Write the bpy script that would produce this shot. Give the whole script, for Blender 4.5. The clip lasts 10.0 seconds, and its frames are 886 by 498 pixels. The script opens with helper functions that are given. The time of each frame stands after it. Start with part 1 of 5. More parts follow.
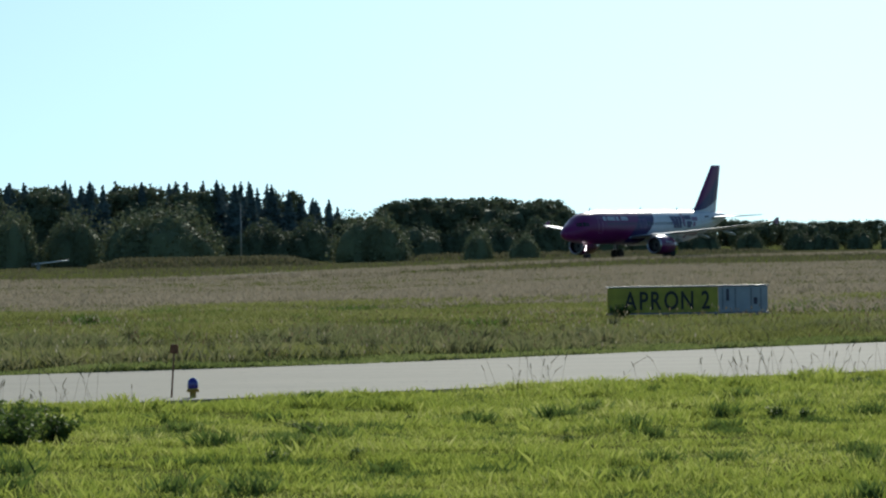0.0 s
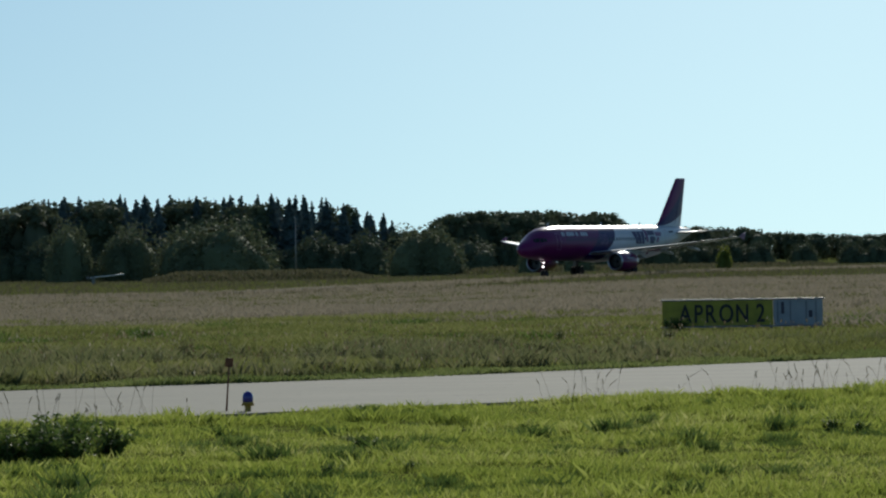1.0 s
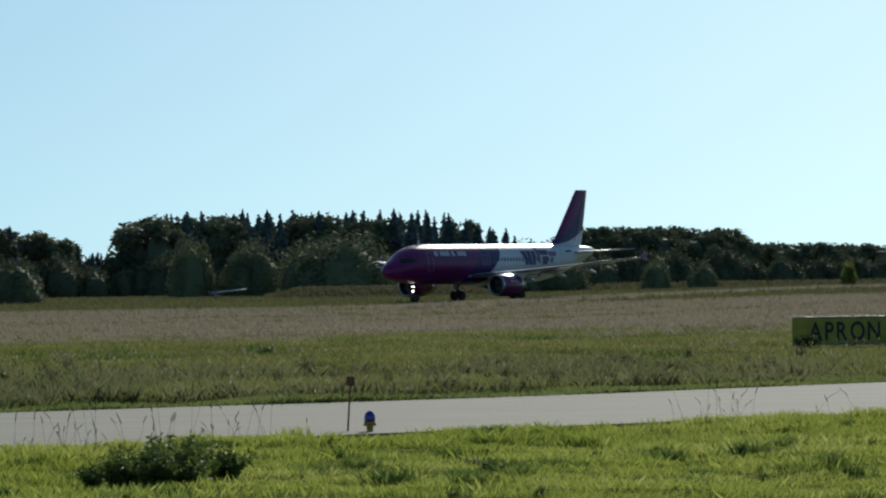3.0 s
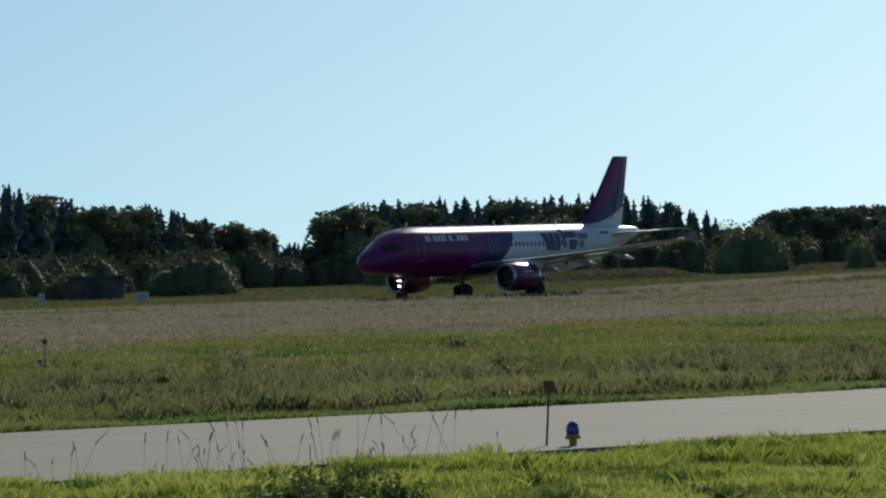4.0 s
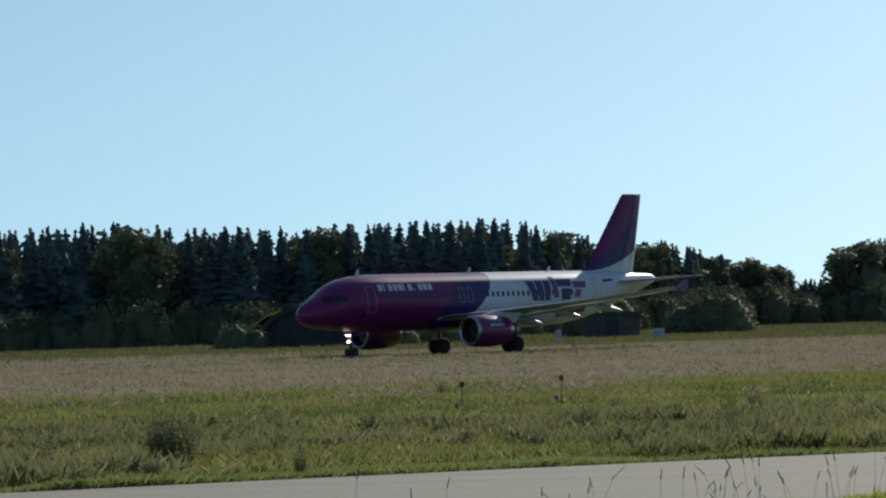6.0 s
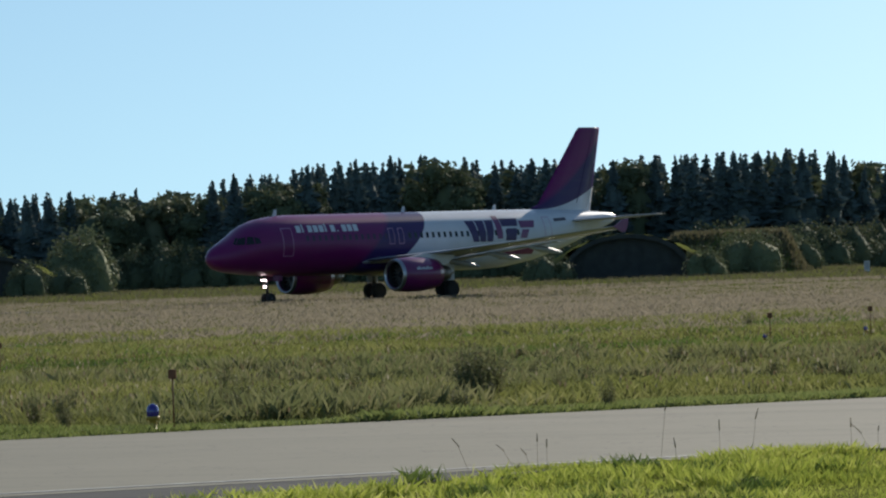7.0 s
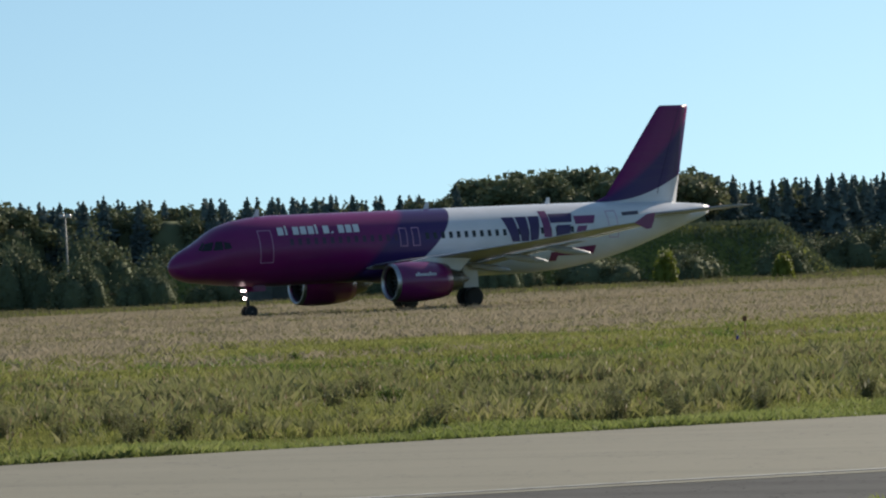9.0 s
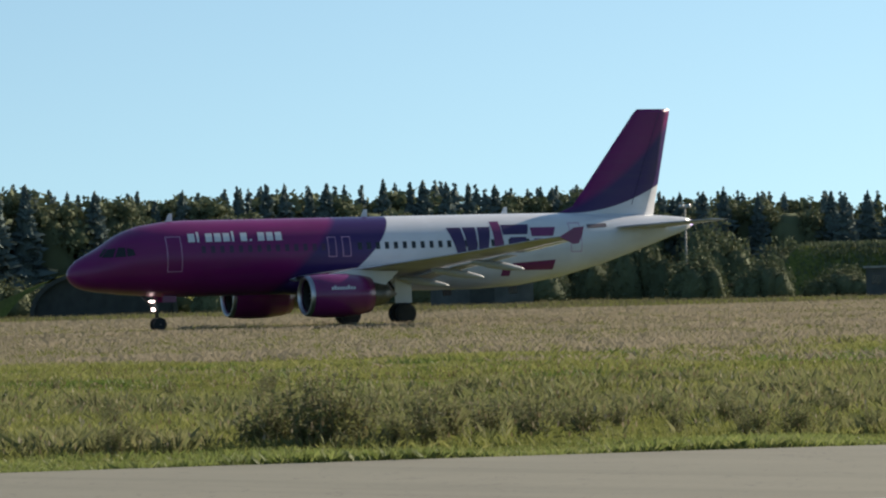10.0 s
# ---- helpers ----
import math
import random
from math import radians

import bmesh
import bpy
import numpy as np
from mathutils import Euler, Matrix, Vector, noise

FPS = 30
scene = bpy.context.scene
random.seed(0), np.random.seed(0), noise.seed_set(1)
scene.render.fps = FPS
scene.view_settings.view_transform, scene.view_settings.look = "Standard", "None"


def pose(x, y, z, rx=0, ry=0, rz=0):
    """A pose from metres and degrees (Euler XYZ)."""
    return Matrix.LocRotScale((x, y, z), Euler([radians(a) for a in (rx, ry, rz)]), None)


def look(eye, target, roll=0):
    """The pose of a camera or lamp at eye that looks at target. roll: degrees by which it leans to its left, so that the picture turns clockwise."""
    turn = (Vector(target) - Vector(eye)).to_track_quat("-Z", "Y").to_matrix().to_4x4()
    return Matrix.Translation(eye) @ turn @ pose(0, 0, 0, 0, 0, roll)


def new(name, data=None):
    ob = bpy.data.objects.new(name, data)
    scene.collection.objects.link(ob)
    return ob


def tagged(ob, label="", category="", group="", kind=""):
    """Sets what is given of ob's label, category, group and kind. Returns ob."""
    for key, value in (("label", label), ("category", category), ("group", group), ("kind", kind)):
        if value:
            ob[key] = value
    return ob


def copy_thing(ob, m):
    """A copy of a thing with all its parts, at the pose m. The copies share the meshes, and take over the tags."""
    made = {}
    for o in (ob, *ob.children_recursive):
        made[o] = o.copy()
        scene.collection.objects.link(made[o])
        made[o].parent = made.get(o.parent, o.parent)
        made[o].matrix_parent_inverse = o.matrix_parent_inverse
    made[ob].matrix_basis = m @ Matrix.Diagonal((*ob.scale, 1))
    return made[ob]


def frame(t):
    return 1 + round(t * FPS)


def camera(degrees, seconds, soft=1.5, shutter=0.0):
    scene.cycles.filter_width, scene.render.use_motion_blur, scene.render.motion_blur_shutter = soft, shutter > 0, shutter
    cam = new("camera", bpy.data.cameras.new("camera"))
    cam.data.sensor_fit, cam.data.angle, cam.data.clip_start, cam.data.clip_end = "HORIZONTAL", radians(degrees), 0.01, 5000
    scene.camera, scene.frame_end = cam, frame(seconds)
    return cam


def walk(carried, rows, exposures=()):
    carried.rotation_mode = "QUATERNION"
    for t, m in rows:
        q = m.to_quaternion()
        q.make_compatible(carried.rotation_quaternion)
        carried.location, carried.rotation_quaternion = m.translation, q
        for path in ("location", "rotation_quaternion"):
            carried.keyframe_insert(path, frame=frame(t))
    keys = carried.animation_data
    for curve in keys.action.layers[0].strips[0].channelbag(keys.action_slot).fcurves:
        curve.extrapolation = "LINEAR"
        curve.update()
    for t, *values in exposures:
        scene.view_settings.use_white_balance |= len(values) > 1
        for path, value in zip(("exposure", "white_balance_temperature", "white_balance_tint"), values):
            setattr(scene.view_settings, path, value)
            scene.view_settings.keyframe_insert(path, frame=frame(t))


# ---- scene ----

EYE = 2.0
cam = camera(13.09, 10.0, soft=2.2)
# seconds, x, y, pan (left positive), tilt, lean
CAM_ROWS = (
    (0.0, 0.77, -9.59, 0.871, -0.054, -0.904),
    (0.5, 0.77, -9.59, 1.172, -0.354, -0.721),
    (1.0, 0.77, -9.59, 1.678, 0.157, -0.979),
    (1.5, 0.77, -9.59, 1.496, -0.077, -0.590),
    (2.0, 0.77, -9.59, 2.235, -0.235, -0.593),
    (2.5, 0.77, -9.59, 3.316, 0.087, -0.736),
    (2.7, 0.77, -9.59, 3.388, 0.377, -0.821),
    (3.8, 0.00, 0.00, 5.372, 0.459, -1.451),
    (4.0, 0.00, 0.00, 6.447, 0.270, -1.878),
    (4.5, 0.00, 0.00, 8.267, 0.637, -1.745),
    (5.0, 0.00, 0.00, 10.529, 0.471, -1.694),
    (5.5, 0.00, 0.00, 12.145, 0.858, -1.827),
    (5.7, 0.00, 0.00, 12.846, 0.997, -1.793),
    (6.8, 0.00, 0.00, 17.751, 0.622, -2.128),
    (7.0, 0.00, 0.00, 18.653, 0.203, -2.094),
    (7.5, 0.00, 0.00, 21.201, 0.469, -2.359),
    (7.7, 0.00, 0.00, 22.494, 0.490, -2.514),
    (8.0, 0.00, 0.00, 26.404, 0.392, -3.173),
    (8.2, 0.00, 0.00, 26.660, 0.387, -2.812),
    (8.5, 0.00, 0.00, 29.973, -0.047, -3.105),
    (9.0, 0.00, 0.00, 34.001, 0.374, -2.951),
    (9.5, 0.00, 0.00, 37.559, 0.295, -2.705),
    (9.6, 0.00, 0.00, 38.743, 0.297, -2.864),
    (10.0, 0.00, 0.00, 43.160, 0.613, -1.673))
# seconds, stops, kelvin, tint
EXPOSURE = (
    (0.0, 0.13, 6200, 5), (0.3, 0.10, 6250, 6), (0.6, -0.14, 6250, 6), (1.0, -0.31, 6250, 6), (1.8, -0.20, 6250, 6), (2.5, -0.16, 6300, 6), (2.7, -0.15, 6300, 6), (4.0, -0.20, 6400, 8),
    (4.5, -0.20, 6450, 9), (5.0, -0.06, 6500, 10), (5.5, -0.02, 6500, 10), (7.0, 0.24, 6650, 11), (7.5, 0.35, 6750, 11), (8.5, 0.50, 7000, 12), (9.0, 0.55, 7100, 12), (9.5, 0.62, 7200, 12), (10.0, 0.70, 7300, 12))
walk(cam, [(t, pose(x, y, EYE, 90 + tilt, 0, pan) @ pose(0, 0, 0, 0, 0, lean)) for t, x, y, pan, tilt, lean in CAM_ROWS], EXPOSURE)

# ---- light ----
SUN_PAN, SUN_UP = -8.0, 24.0
world = bpy.data.worlds.new("sky")
scene.world = world
world.use_nodes = True
wn = world.node_tree
sky = wn.nodes.new("ShaderNodeTexSky")
sky.sky_type, sky.sun_disc = "NISHITA", False
sky.sun_elevation, sky.sun_rotation = radians(SUN_UP), radians(-SUN_PAN)
sky.air_density, sky.dust_density, sky.ozone_density = 1.0, 0.3, 2.5
# the horizon is clear: the sky is read a little higher up, and its whole dome is cool
tc = wn.nodes.new("ShaderNodeTexCoord")
lift = wn.nodes.new("ShaderNodeMapping")
lift.inputs["Location"].default_value = (0, 0, 0.13)
wn.links.new(tc.outputs["Generated"], lift.inputs["Vector"])
unit = wn.nodes.new("ShaderNodeVectorMath")
unit.operation = "NORMALIZE"
wn.links.new(lift.outputs[0], unit.inputs[0])
wn.links.new(unit.outputs[0], sky.inputs["Vector"])
tint = wn.nodes.new("ShaderNodeMix")
tint.data_type, tint.blend_type = "RGBA", "MULTIPLY"
tint.inputs[0].default_value, tint.inputs[7].default_value = 1.0, (0.865, 1.0, 0.975, 1)
wn.links.new(sky.outputs[0], tint.inputs[6])
wn.links.new(tint.outputs[2], wn.nodes["Background"].inputs[0])
wn.nodes["Background"].inputs[1].default_value = 0.099
sun = new("sun", bpy.data.lights.new("sun", "SUN"))
sun.data.energy, sun.data.angle, sun.data.color = 4.6, radians(0.6), (1.0, 0.93, 0.82)
sd = Vector((-math.sin(radians(SUN_PAN)) * math.cos(radians(SUN_UP)), math.cos(radians(SUN_PAN)) * math.cos(radians(SUN_UP)), math.sin(radians(SUN_UP))))
sun.matrix_world = look(sd * 300, (0, 0, 0))


# ---- materials ----
def shader(name):
    m = bpy.data.materials.new(name)
    m.use_nodes = True
    return m, m.node_tree, m.node_tree.nodes["Principled BSDF"]


def link(nt, a, b):
    nt.links.new(a, b)


def math_node(nt, op, a, b=None, clamp=False):
    n = nt.nodes.new("ShaderNodeMath")
    n.operation, n.use_clamp = op, clamp
    for i, v in enumerate((a, b)):
        if v is None:
            continue
        if isinstance(v, (int, float)):
            n.inputs[i].default_value = v
        else:
            link(nt, v, n.inputs[i])
    return n.outputs[0]


def noise_node(nt, scale, detail=4.0, coord="Object", stretch=None):
    tc = nt.nodes.new("ShaderNodeTexCoord")
    n = nt.nodes.new("ShaderNodeTexNoise")
    n.inputs["Scale"].default_value, n.inputs["Detail"].default_value = scale, detail
    src = tc.outputs[coord]
    if stretch:
        mp = nt.nodes.new("ShaderNodeMapping")
        mp.inputs["Scale"].default_value = stretch
        link(nt, src, mp.inputs["Vector"])
        src = mp.outputs[0]
    link(nt, src, n.inputs["Vector"])
    return n.outputs[0]


def ramp(nt, fac, stops):
    n = nt.nodes.new("ShaderNodeValToRGB")
    el = n.color_ramp.elements
    while len(el) < len(stops):
        el.new(0.5)
    for e, (p, c) in zip(el, stops):
        e.position, e.color = p, (*c, 1)
    link(nt, fac, n.inputs[0])
    return n.outputs[0]


def mix(nt, fac, a, b, mode="MIX"):
    n = nt.nodes.new("ShaderNodeMix")
    n.data_type, n.blend_type = "RGBA", mode
    for key, v in ((0, fac), (6, a), (7, b)):
        if isinstance(v, (int, float)):
            n.inputs[key].default_value = v
        elif isinstance(v, tuple):
            n.inputs[key].default_value = (*v, 1)
        else:
            link(nt, v, n.inputs[key])
    return n.outputs[2]


def bump(nt, bsdf, height, strength, distance):
    b = nt.nodes.new("ShaderNodeBump")
    b.inputs["Strength"].default_value, b.inputs["Distance"].default_value = strength, distance
    link(nt, height, b.inputs["Height"])
    link(nt, b.outputs[0], bsdf.inputs["Normal"])


def plain(name, colour, rough=0.5, metal=0.0, grime=0.12, scale=3.0, emit=0.0, coat=0.0):
    m, nt, b = shader(name)
    n = noise_node(nt, scale, 6)
    dark = tuple(c * (1 - grime * 2.2) for c in colour)
    link(nt, ramp(nt, n, ((0.3, dark), (0.65, colour))), b.inputs["Base Color"])
    b.inputs["Roughness"].default_value, b.inputs["Metallic"].default_value = rough, metal
    b.inputs["Coat Weight"].default_value = coat
    if emit:
        b.inputs["Emission Color"].default_value = (*colour, 1)
        b.inputs["Emission Strength"].default_value = emit
    return m


def leafy(name, stops, through_share=0.35, rough=0.6, per="island", spec=0.3):
    """Leaf and blade material: colour varies from blade to blade, light passes through."""
    m, nt, b = shader(name)
    if per == "island":
        g = nt.nodes.new("ShaderNodeNewGeometry")
        fac = g.outputs["Random Per Island"]
    else:
        oi = nt.nodes.new("ShaderNodeObjectInfo")
        g = nt.nodes.new("ShaderNodeNewGeometry")
        fac = math_node(nt, "ADD", math_node(nt, "MULTIPLY", oi.outputs["Random"], 0.6), math_node(nt, "MULTIPLY", g.outputs["Random Per Island"], 0.4))
    patch = noise_node(nt, 0.22, 3)
    fac = math_node(nt, "ADD", math_node(nt, "MULTIPLY", fac, 0.6), math_node(nt, "MULTIPLY", math_node(nt, "SUBTRACT", patch, 0.3), 1.0), True)
    col = ramp(nt, fac, stops)
    link(nt, col, b.inputs["Base Color"])
    b.inputs["Roughness"].default_value = rough
    b.inputs["Specular IOR Level"].default_value = spec
    tr = nt.nodes.new("ShaderNodeBsdfTranslucent")
    link(nt, col, tr.inputs["Color"])
    mx = nt.nodes.new("ShaderNodeMixShader")
    mx.inputs[0].default_value = through_share
    link(nt, b.outputs[0], mx.inputs[1])
    link(nt, tr.outputs[0], mx.inputs[2])
    link(nt, mx.outputs[0], nt.nodes["Material Output"].inputs["Surface"])
    return m


LAWN = leafy("lawn_blades", ((0.0, (0.13, 0.172, 0.027)), (0.3, (0.235, 0.288, 0.047)), (0.65, (0.355, 0.395, 0.078)), (1.0, (0.53, 0.51, 0.20))), 0.5, 0.25)
VERGE = leafy("verge_blades", ((0.0, (0.10, 0.135, 0.036)), (0.5, (0.175, 0.215, 0.064)), (1.0, (0.28, 0.29, 0.115))), 0.48)
MEADOW = leafy("meadow_blades", ((0.0, (0.09, 0.10, 0.029)), (0.4, (0.168, 0.184, 0.052)), (0.7, (0.236, 0.243, 0.084)), (1.0, (0.31, 0.285, 0.13))), 0.45, spec=0.1)
DRY = leafy("dry_blades", ((0.0, (0.208, 0.180, 0.132)), (0.4, (0.242, 0.209, 0.155)), (0.75, (0.268, 0.230, 0.174)), (1.0, (0.305, 0.264, 0.204))), 0.5, 0.9, spec=0.05)
WEED = leafy("weed_leaves", ((0.0, (0.11, 0.13, 0.05)), (0.5, (0.175, 0.185, 0.08)), (1.0, (0.26, 0.235, 0.125))), 0.45, spec=0.1)
SEED = leafy("seed_heads", ((0.0, (0.07, 0.05, 0.025)), (0.5, (0.20, 0.15, 0.08)), (1.0, (0.50, 0.45, 0.32))), 0.3)
DOCK = leafy("broad_leaves", ((0.0, (0.06, 0.10, 0.02)), (0.6, (0.11, 0.16, 0.035)), (1.0, (0.20, 0.25, 0.07))), 0.42)
# next three are lightened, the needles also blued, to carry the distance haze
NEEDLE = leafy("needles", ((0.0, (0.084, 0.118, 0.116)), (0.5, (0.102, 0.138, 0.130)), (1.0, (0.122, 0.152, 0.130))), 0.14, 0.8, "object", 0.1)
LEAF = leafy("tree_leaves", ((0.0, (0.090, 0.112, 0.068)), (0.5, (0.116, 0.136, 0.076)), (1.0, (0.146, 0.156, 0.084))), 0.14, 0.8, "object", 0.1)
LEAF_OLIVE = leafy("olive_leaves", ((0.0, (0.140, 0.162, 0.092)), (0.5, (0.170, 0.190, 0.102)), (1.0, (0.20, 0.208, 0.110))), 0.14, 0.8, "object", 0.1)
LEAF_PALE = leafy("pale_leaves", ((0.0, (0.10, 0.12, 0.07)), (0.5, (0.14, 0.155, 0.085)), (1.0, (0.20, 0.19, 0.10))), 0.25, 0.6, "object")
LEAF_YELLOW = leafy("yellowing_leaves", ((0.0, (0.09, 0.12, 0.02)), (0.5, (0.17, 0.19, 0.03)), (1.0, (0.28, 0.26, 0.05))), 0.35, 0.6, "object")
BARK = plain("bark", (0.10, 0.075, 0.05), 0.9, grime=0.25, scale=6)
STEM = plain("dry_stem", (0.26, 0.20, 0.10), 0.8, grime=0.2, scale=20)


def ground_material():
    m, nt, b = shader("field_soil")
    n1, n2 = noise_node(nt, 0.08, 6), noise_node(nt, 2.5, 6)
    soil = ramp(nt, n2, ((0.3, (0.06, 0.06, 0.022)), (0.7, (0.15, 0.14, 0.055))))
    turf = ramp(nt, n2, ((0.3, (0.07, 0.09, 0.02)), (0.7, (0.16, 0.18, 0.05))))
    link(nt, mix(nt, math_node(nt, "MULTIPLY", n1, 1.1, True), soil, turf), b.inputs["Base Color"])
    b.inputs["Roughness"].default_value = 1.0
    b.inputs["Specular IOR Level"].default_value = 0.0
    bump(nt, b, n2, 0.6, 0.05)
    return m


def slab_material(name, light, dark, crack):
    m, nt, b = shader(name)
    n1 = noise_node(nt, 0.35, 6)
    n2 = noise_node(nt, 14, 5)
    n3 = noise_node(nt, 0.9, 5, stretch=(1, 1, 1))
    c = ramp(nt, n1, ((0.3, dark), (0.7, light)))
    tc = nt.nodes.new("ShaderNodeTexCoord")
    lie = nt.nodes.new("ShaderNodeMapping")
    lie.inputs["Rotation"].default_value = (0, 0, radians(-40))
    lie.inputs["Scale"].default_value = (0.05, 1.3, 1)
    link(nt, tc.outputs["Object"], lie.inputs["Vector"])
    wear = nt.nodes.new("ShaderNodeTexNoise")
    wear.inputs["Scale"].default_value, wear.inputs["Detail"].default_value = 1.0, 5
    link(nt, lie.outputs[0], wear.inputs["Vector"])
    c = mix(nt, 0.5, c, ramp(nt, wear.outputs[0], ((0.34, tuple(0.88 * v for v in dark)), (0.5, light), (0.68, tuple(1.1 * v for v in light)))))
    c = mix(nt, 0.25, c, ramp(nt, n2, ((0.35, dark), (0.65, light))))
    line = math_node(nt, "ABSOLUTE", math_node(nt, "SUBTRACT", n3, 0.5))
    c = mix(nt, math_node(nt, "LESS_THAN", line, 0.0022), c, crack)
    link(nt, c, b.inputs["Base Color"])
    b.inputs["Roughness"].default_value = 0.9
    b.inputs["Specular IOR Level"].default_value = 0.25
    bump(nt, b, n2, 0.3, 0.01)
    return m


GROUND = ground_material()
CONCRETE = slab_material("worn_concrete", (0.196, 0.187, 0.144), (0.160, 0.152, 0.117), (0.11, 0.10, 0.085))
ASPHALT = slab_material("grey_asphalt", (0.105, 0.104, 0.10), (0.075, 0.074, 0.072), (0.03, 0.03, 0.03))
ASPHALT.node_tree.nodes["Principled BSDF"].inputs["Specular IOR Level"].default_value = 0.05
FAR_FIELD = leafy("far_field_blades", ((0.0, (0.08, 0.085, 0.04)), (0.5, (0.13, 0.12, 0.065)), (1.0, (0.19, 0.165, 0.10))), 0.3, 0.9)
LINE = plain("worn_white_paint", (0.40, 0.39, 0.35), 0.7, grime=0.2, scale=4)
MAGENTA = (0.17, 0.009, 0.105)
PURPLE = (0.034, 0.011, 0.09)
WHITE = (0.61, 0.62, 0.65)


def livery(name, kind):
    """Paint that changes from magenta through purple to white along the aircraft."""
    m, nt, b = shader(name)
    tc = nt.nodes.new("ShaderNodeTexCoord")
    sp = nt.nodes.new("ShaderNodeSeparateXYZ")
    link(nt, tc.outputs["Object"], sp.inputs[0])
    x, z = sp.outputs[0], sp.outputs[2]

    def poly(v, shift, *k):
        d = math_node(nt, "SUBTRACT", v, shift)
        out = k[-1]
        for c in reversed(k[:-1]):
            out = math_node(nt, "ADD", math_node(nt, "MULTIPLY", d, out), c)
        return out

    def step(a, b_, width):
        d = math_node(nt, "SUBTRACT", a, b_)
        return math_node(nt, "ADD", math_node(nt, "DIVIDE", d, width), 0.5, True)

    n = noise_node(nt, 0.8, 5)
    mag = ramp(nt, n, ((0.3, tuple(c * 0.85 for c in MAGENTA)), (0.7, MAGENTA)))
    if kind == "body":
        pur = step(x, poly(z, 4.0, 13.3, 0.95), 0.5)
        whi = step(x, poly(z, 4.0, 16.9, 0.95, -0.12), 0.05)
    else:
        pur = step(poly(x, 30.3, 6.4, 0.42, 0.058), z, 0.5)
        whi = step(poly(x, 30.0, 5.9, 0.02, 0.048), z, 0.04)
    white = ramp(nt, n, ((0.3, tuple(c * 0.9 for c in WHITE)), (0.7, WHITE)))
    c = mix(nt, whi, mix(nt, pur, mag, PURPLE), white)
    streak = noise_node(nt, 1.0, 4, stretch=(0.35, 2.0, 2.5))
    c = mix(nt, math_node(nt, "MULTIPLY", math_node(nt, "SUBTRACT", streak, 0.5, True), 0.5), c, (0.10, 0.09, 0.09))
    link(nt, c, b.inputs["Base Color"])
    b.inputs["Roughness"].default_value = 0.32
    b.inputs["Coat Weight"].default_value = 0.05
    b.inputs["Specular IOR Level"].default_value = 0.35
    b.inputs["Coat Roughness"].default_value = 0.15
    return m


BODY = livery("body_paint", "body")
FIN = livery("fin_paint", "fin")
MAG = plain("magenta_paint", MAGENTA, 0.3, scale=0.8, coat=0.3)
PUR = plain("purple_paint", PURPLE, 0.35, scale=0.8)
WHT = plain("white_paint", WHITE, 0.35, scale=0.9, grime=0.06, coat=0.2)
WING = plain("wing_grey_paint", (0.36, 0.38, 0.42), 0.4, grime=0.12, scale=0.7)
SILVER = plain("bare_metal", (0.42, 0.42, 0.45), 0.35, 1.0, grime=0.08)
STEEL = plain("dark_steel", (0.16, 0.155, 0.15), 0.45, 0.8)
TYRE = plain("tyre_rubber", (0.022, 0.022, 0.022), 0.85, scale=8)
GLASS_DARK = plain("dark_window", (0.012, 0.014, 0.018), 0.08)
GLASS_TINT = plain("tinted_window", (0.05, 0.008, 0.05), 0.3)
# near-black colour that puts the shade inside the engine inlets
HOLE = plain("inlet_shade", (0.012, 0.012, 0.013), 0.8)
LIGHT_SEAM = plain("pale_outline", (0.46, 0.25, 0.40), 0.5)
GLOW = plain("landing_light", (1.0, 0.80, 0.84), 0.3, emit=9.0)
# violet emission that stands for the sun's glint on the tail cone
GLOW_TAIL = plain("tail_light", (0.62, 0.50, 1.0), 0.3, emit=4.0)
INK = plain("dark_marking", (0.06, 0.05, 0.08), 0.5)
YELLOW = plain("sign_yellow", (0.42, 0.35, 0.035), 0.6, grime=0.14, scale=3)
BLACK = plain("sign_black", (0.02, 0.02, 0.018), 0.6)
PANEL_GREY = plain("sign_panel_grey", (0.38, 0.39, 0.42), 0.55, grime=0.1)
FRAME_GREY = plain("sign_frame_grey", (0.25, 0.25, 0.27), 0.5, 0.5)
BLUE = plain("blue_glass", (0.022, 0.014, 0.26), 0.08, coat=1.0)
OCHRE = plain("ochre_paint", (0.42, 0.28, 0.05), 0.55)
RUST = plain("rusty_brown_paint", (0.20, 0.075, 0.03), 0.7, grime=0.25, scale=12)
POLE = plain("grey_pole", (0.26, 0.25, 0.23), 0.6, 0.2)
OLD_CONCRETE = plain("old_concrete", (0.30, 0.30, 0.28), 0.9, grime=0.2, scale=0.8)
GATE = plain("dark_steel_gate", (0.035, 0.04, 0.037), 0.7, grime=0.2, scale=1.0)
LENS = plain("clear_lens", (0.55, 0.57, 0.62), 0.15)


# ---- building helpers ----
def part(name, bm, material, parent=None, label="", smooth=True):
    me = bpy.data.meshes.new(name)
    if smooth:
        for f in bm.faces:
            f.smooth = True
    bm.to_mesh(me)
    bm.free()
    me.materials.append(material)
    ob = new(name, me)
    if parent:
        ob.parent = parent
    if label:
        ob["label"] = label
    return ob


def thing(name, label, category, group="", kind="", m=None):
    ob = new(name)
    ob.empty_display_size = 0.3
    if m is not None:
        ob.matrix_basis = m
    return tagged(ob, label, category, group, kind)


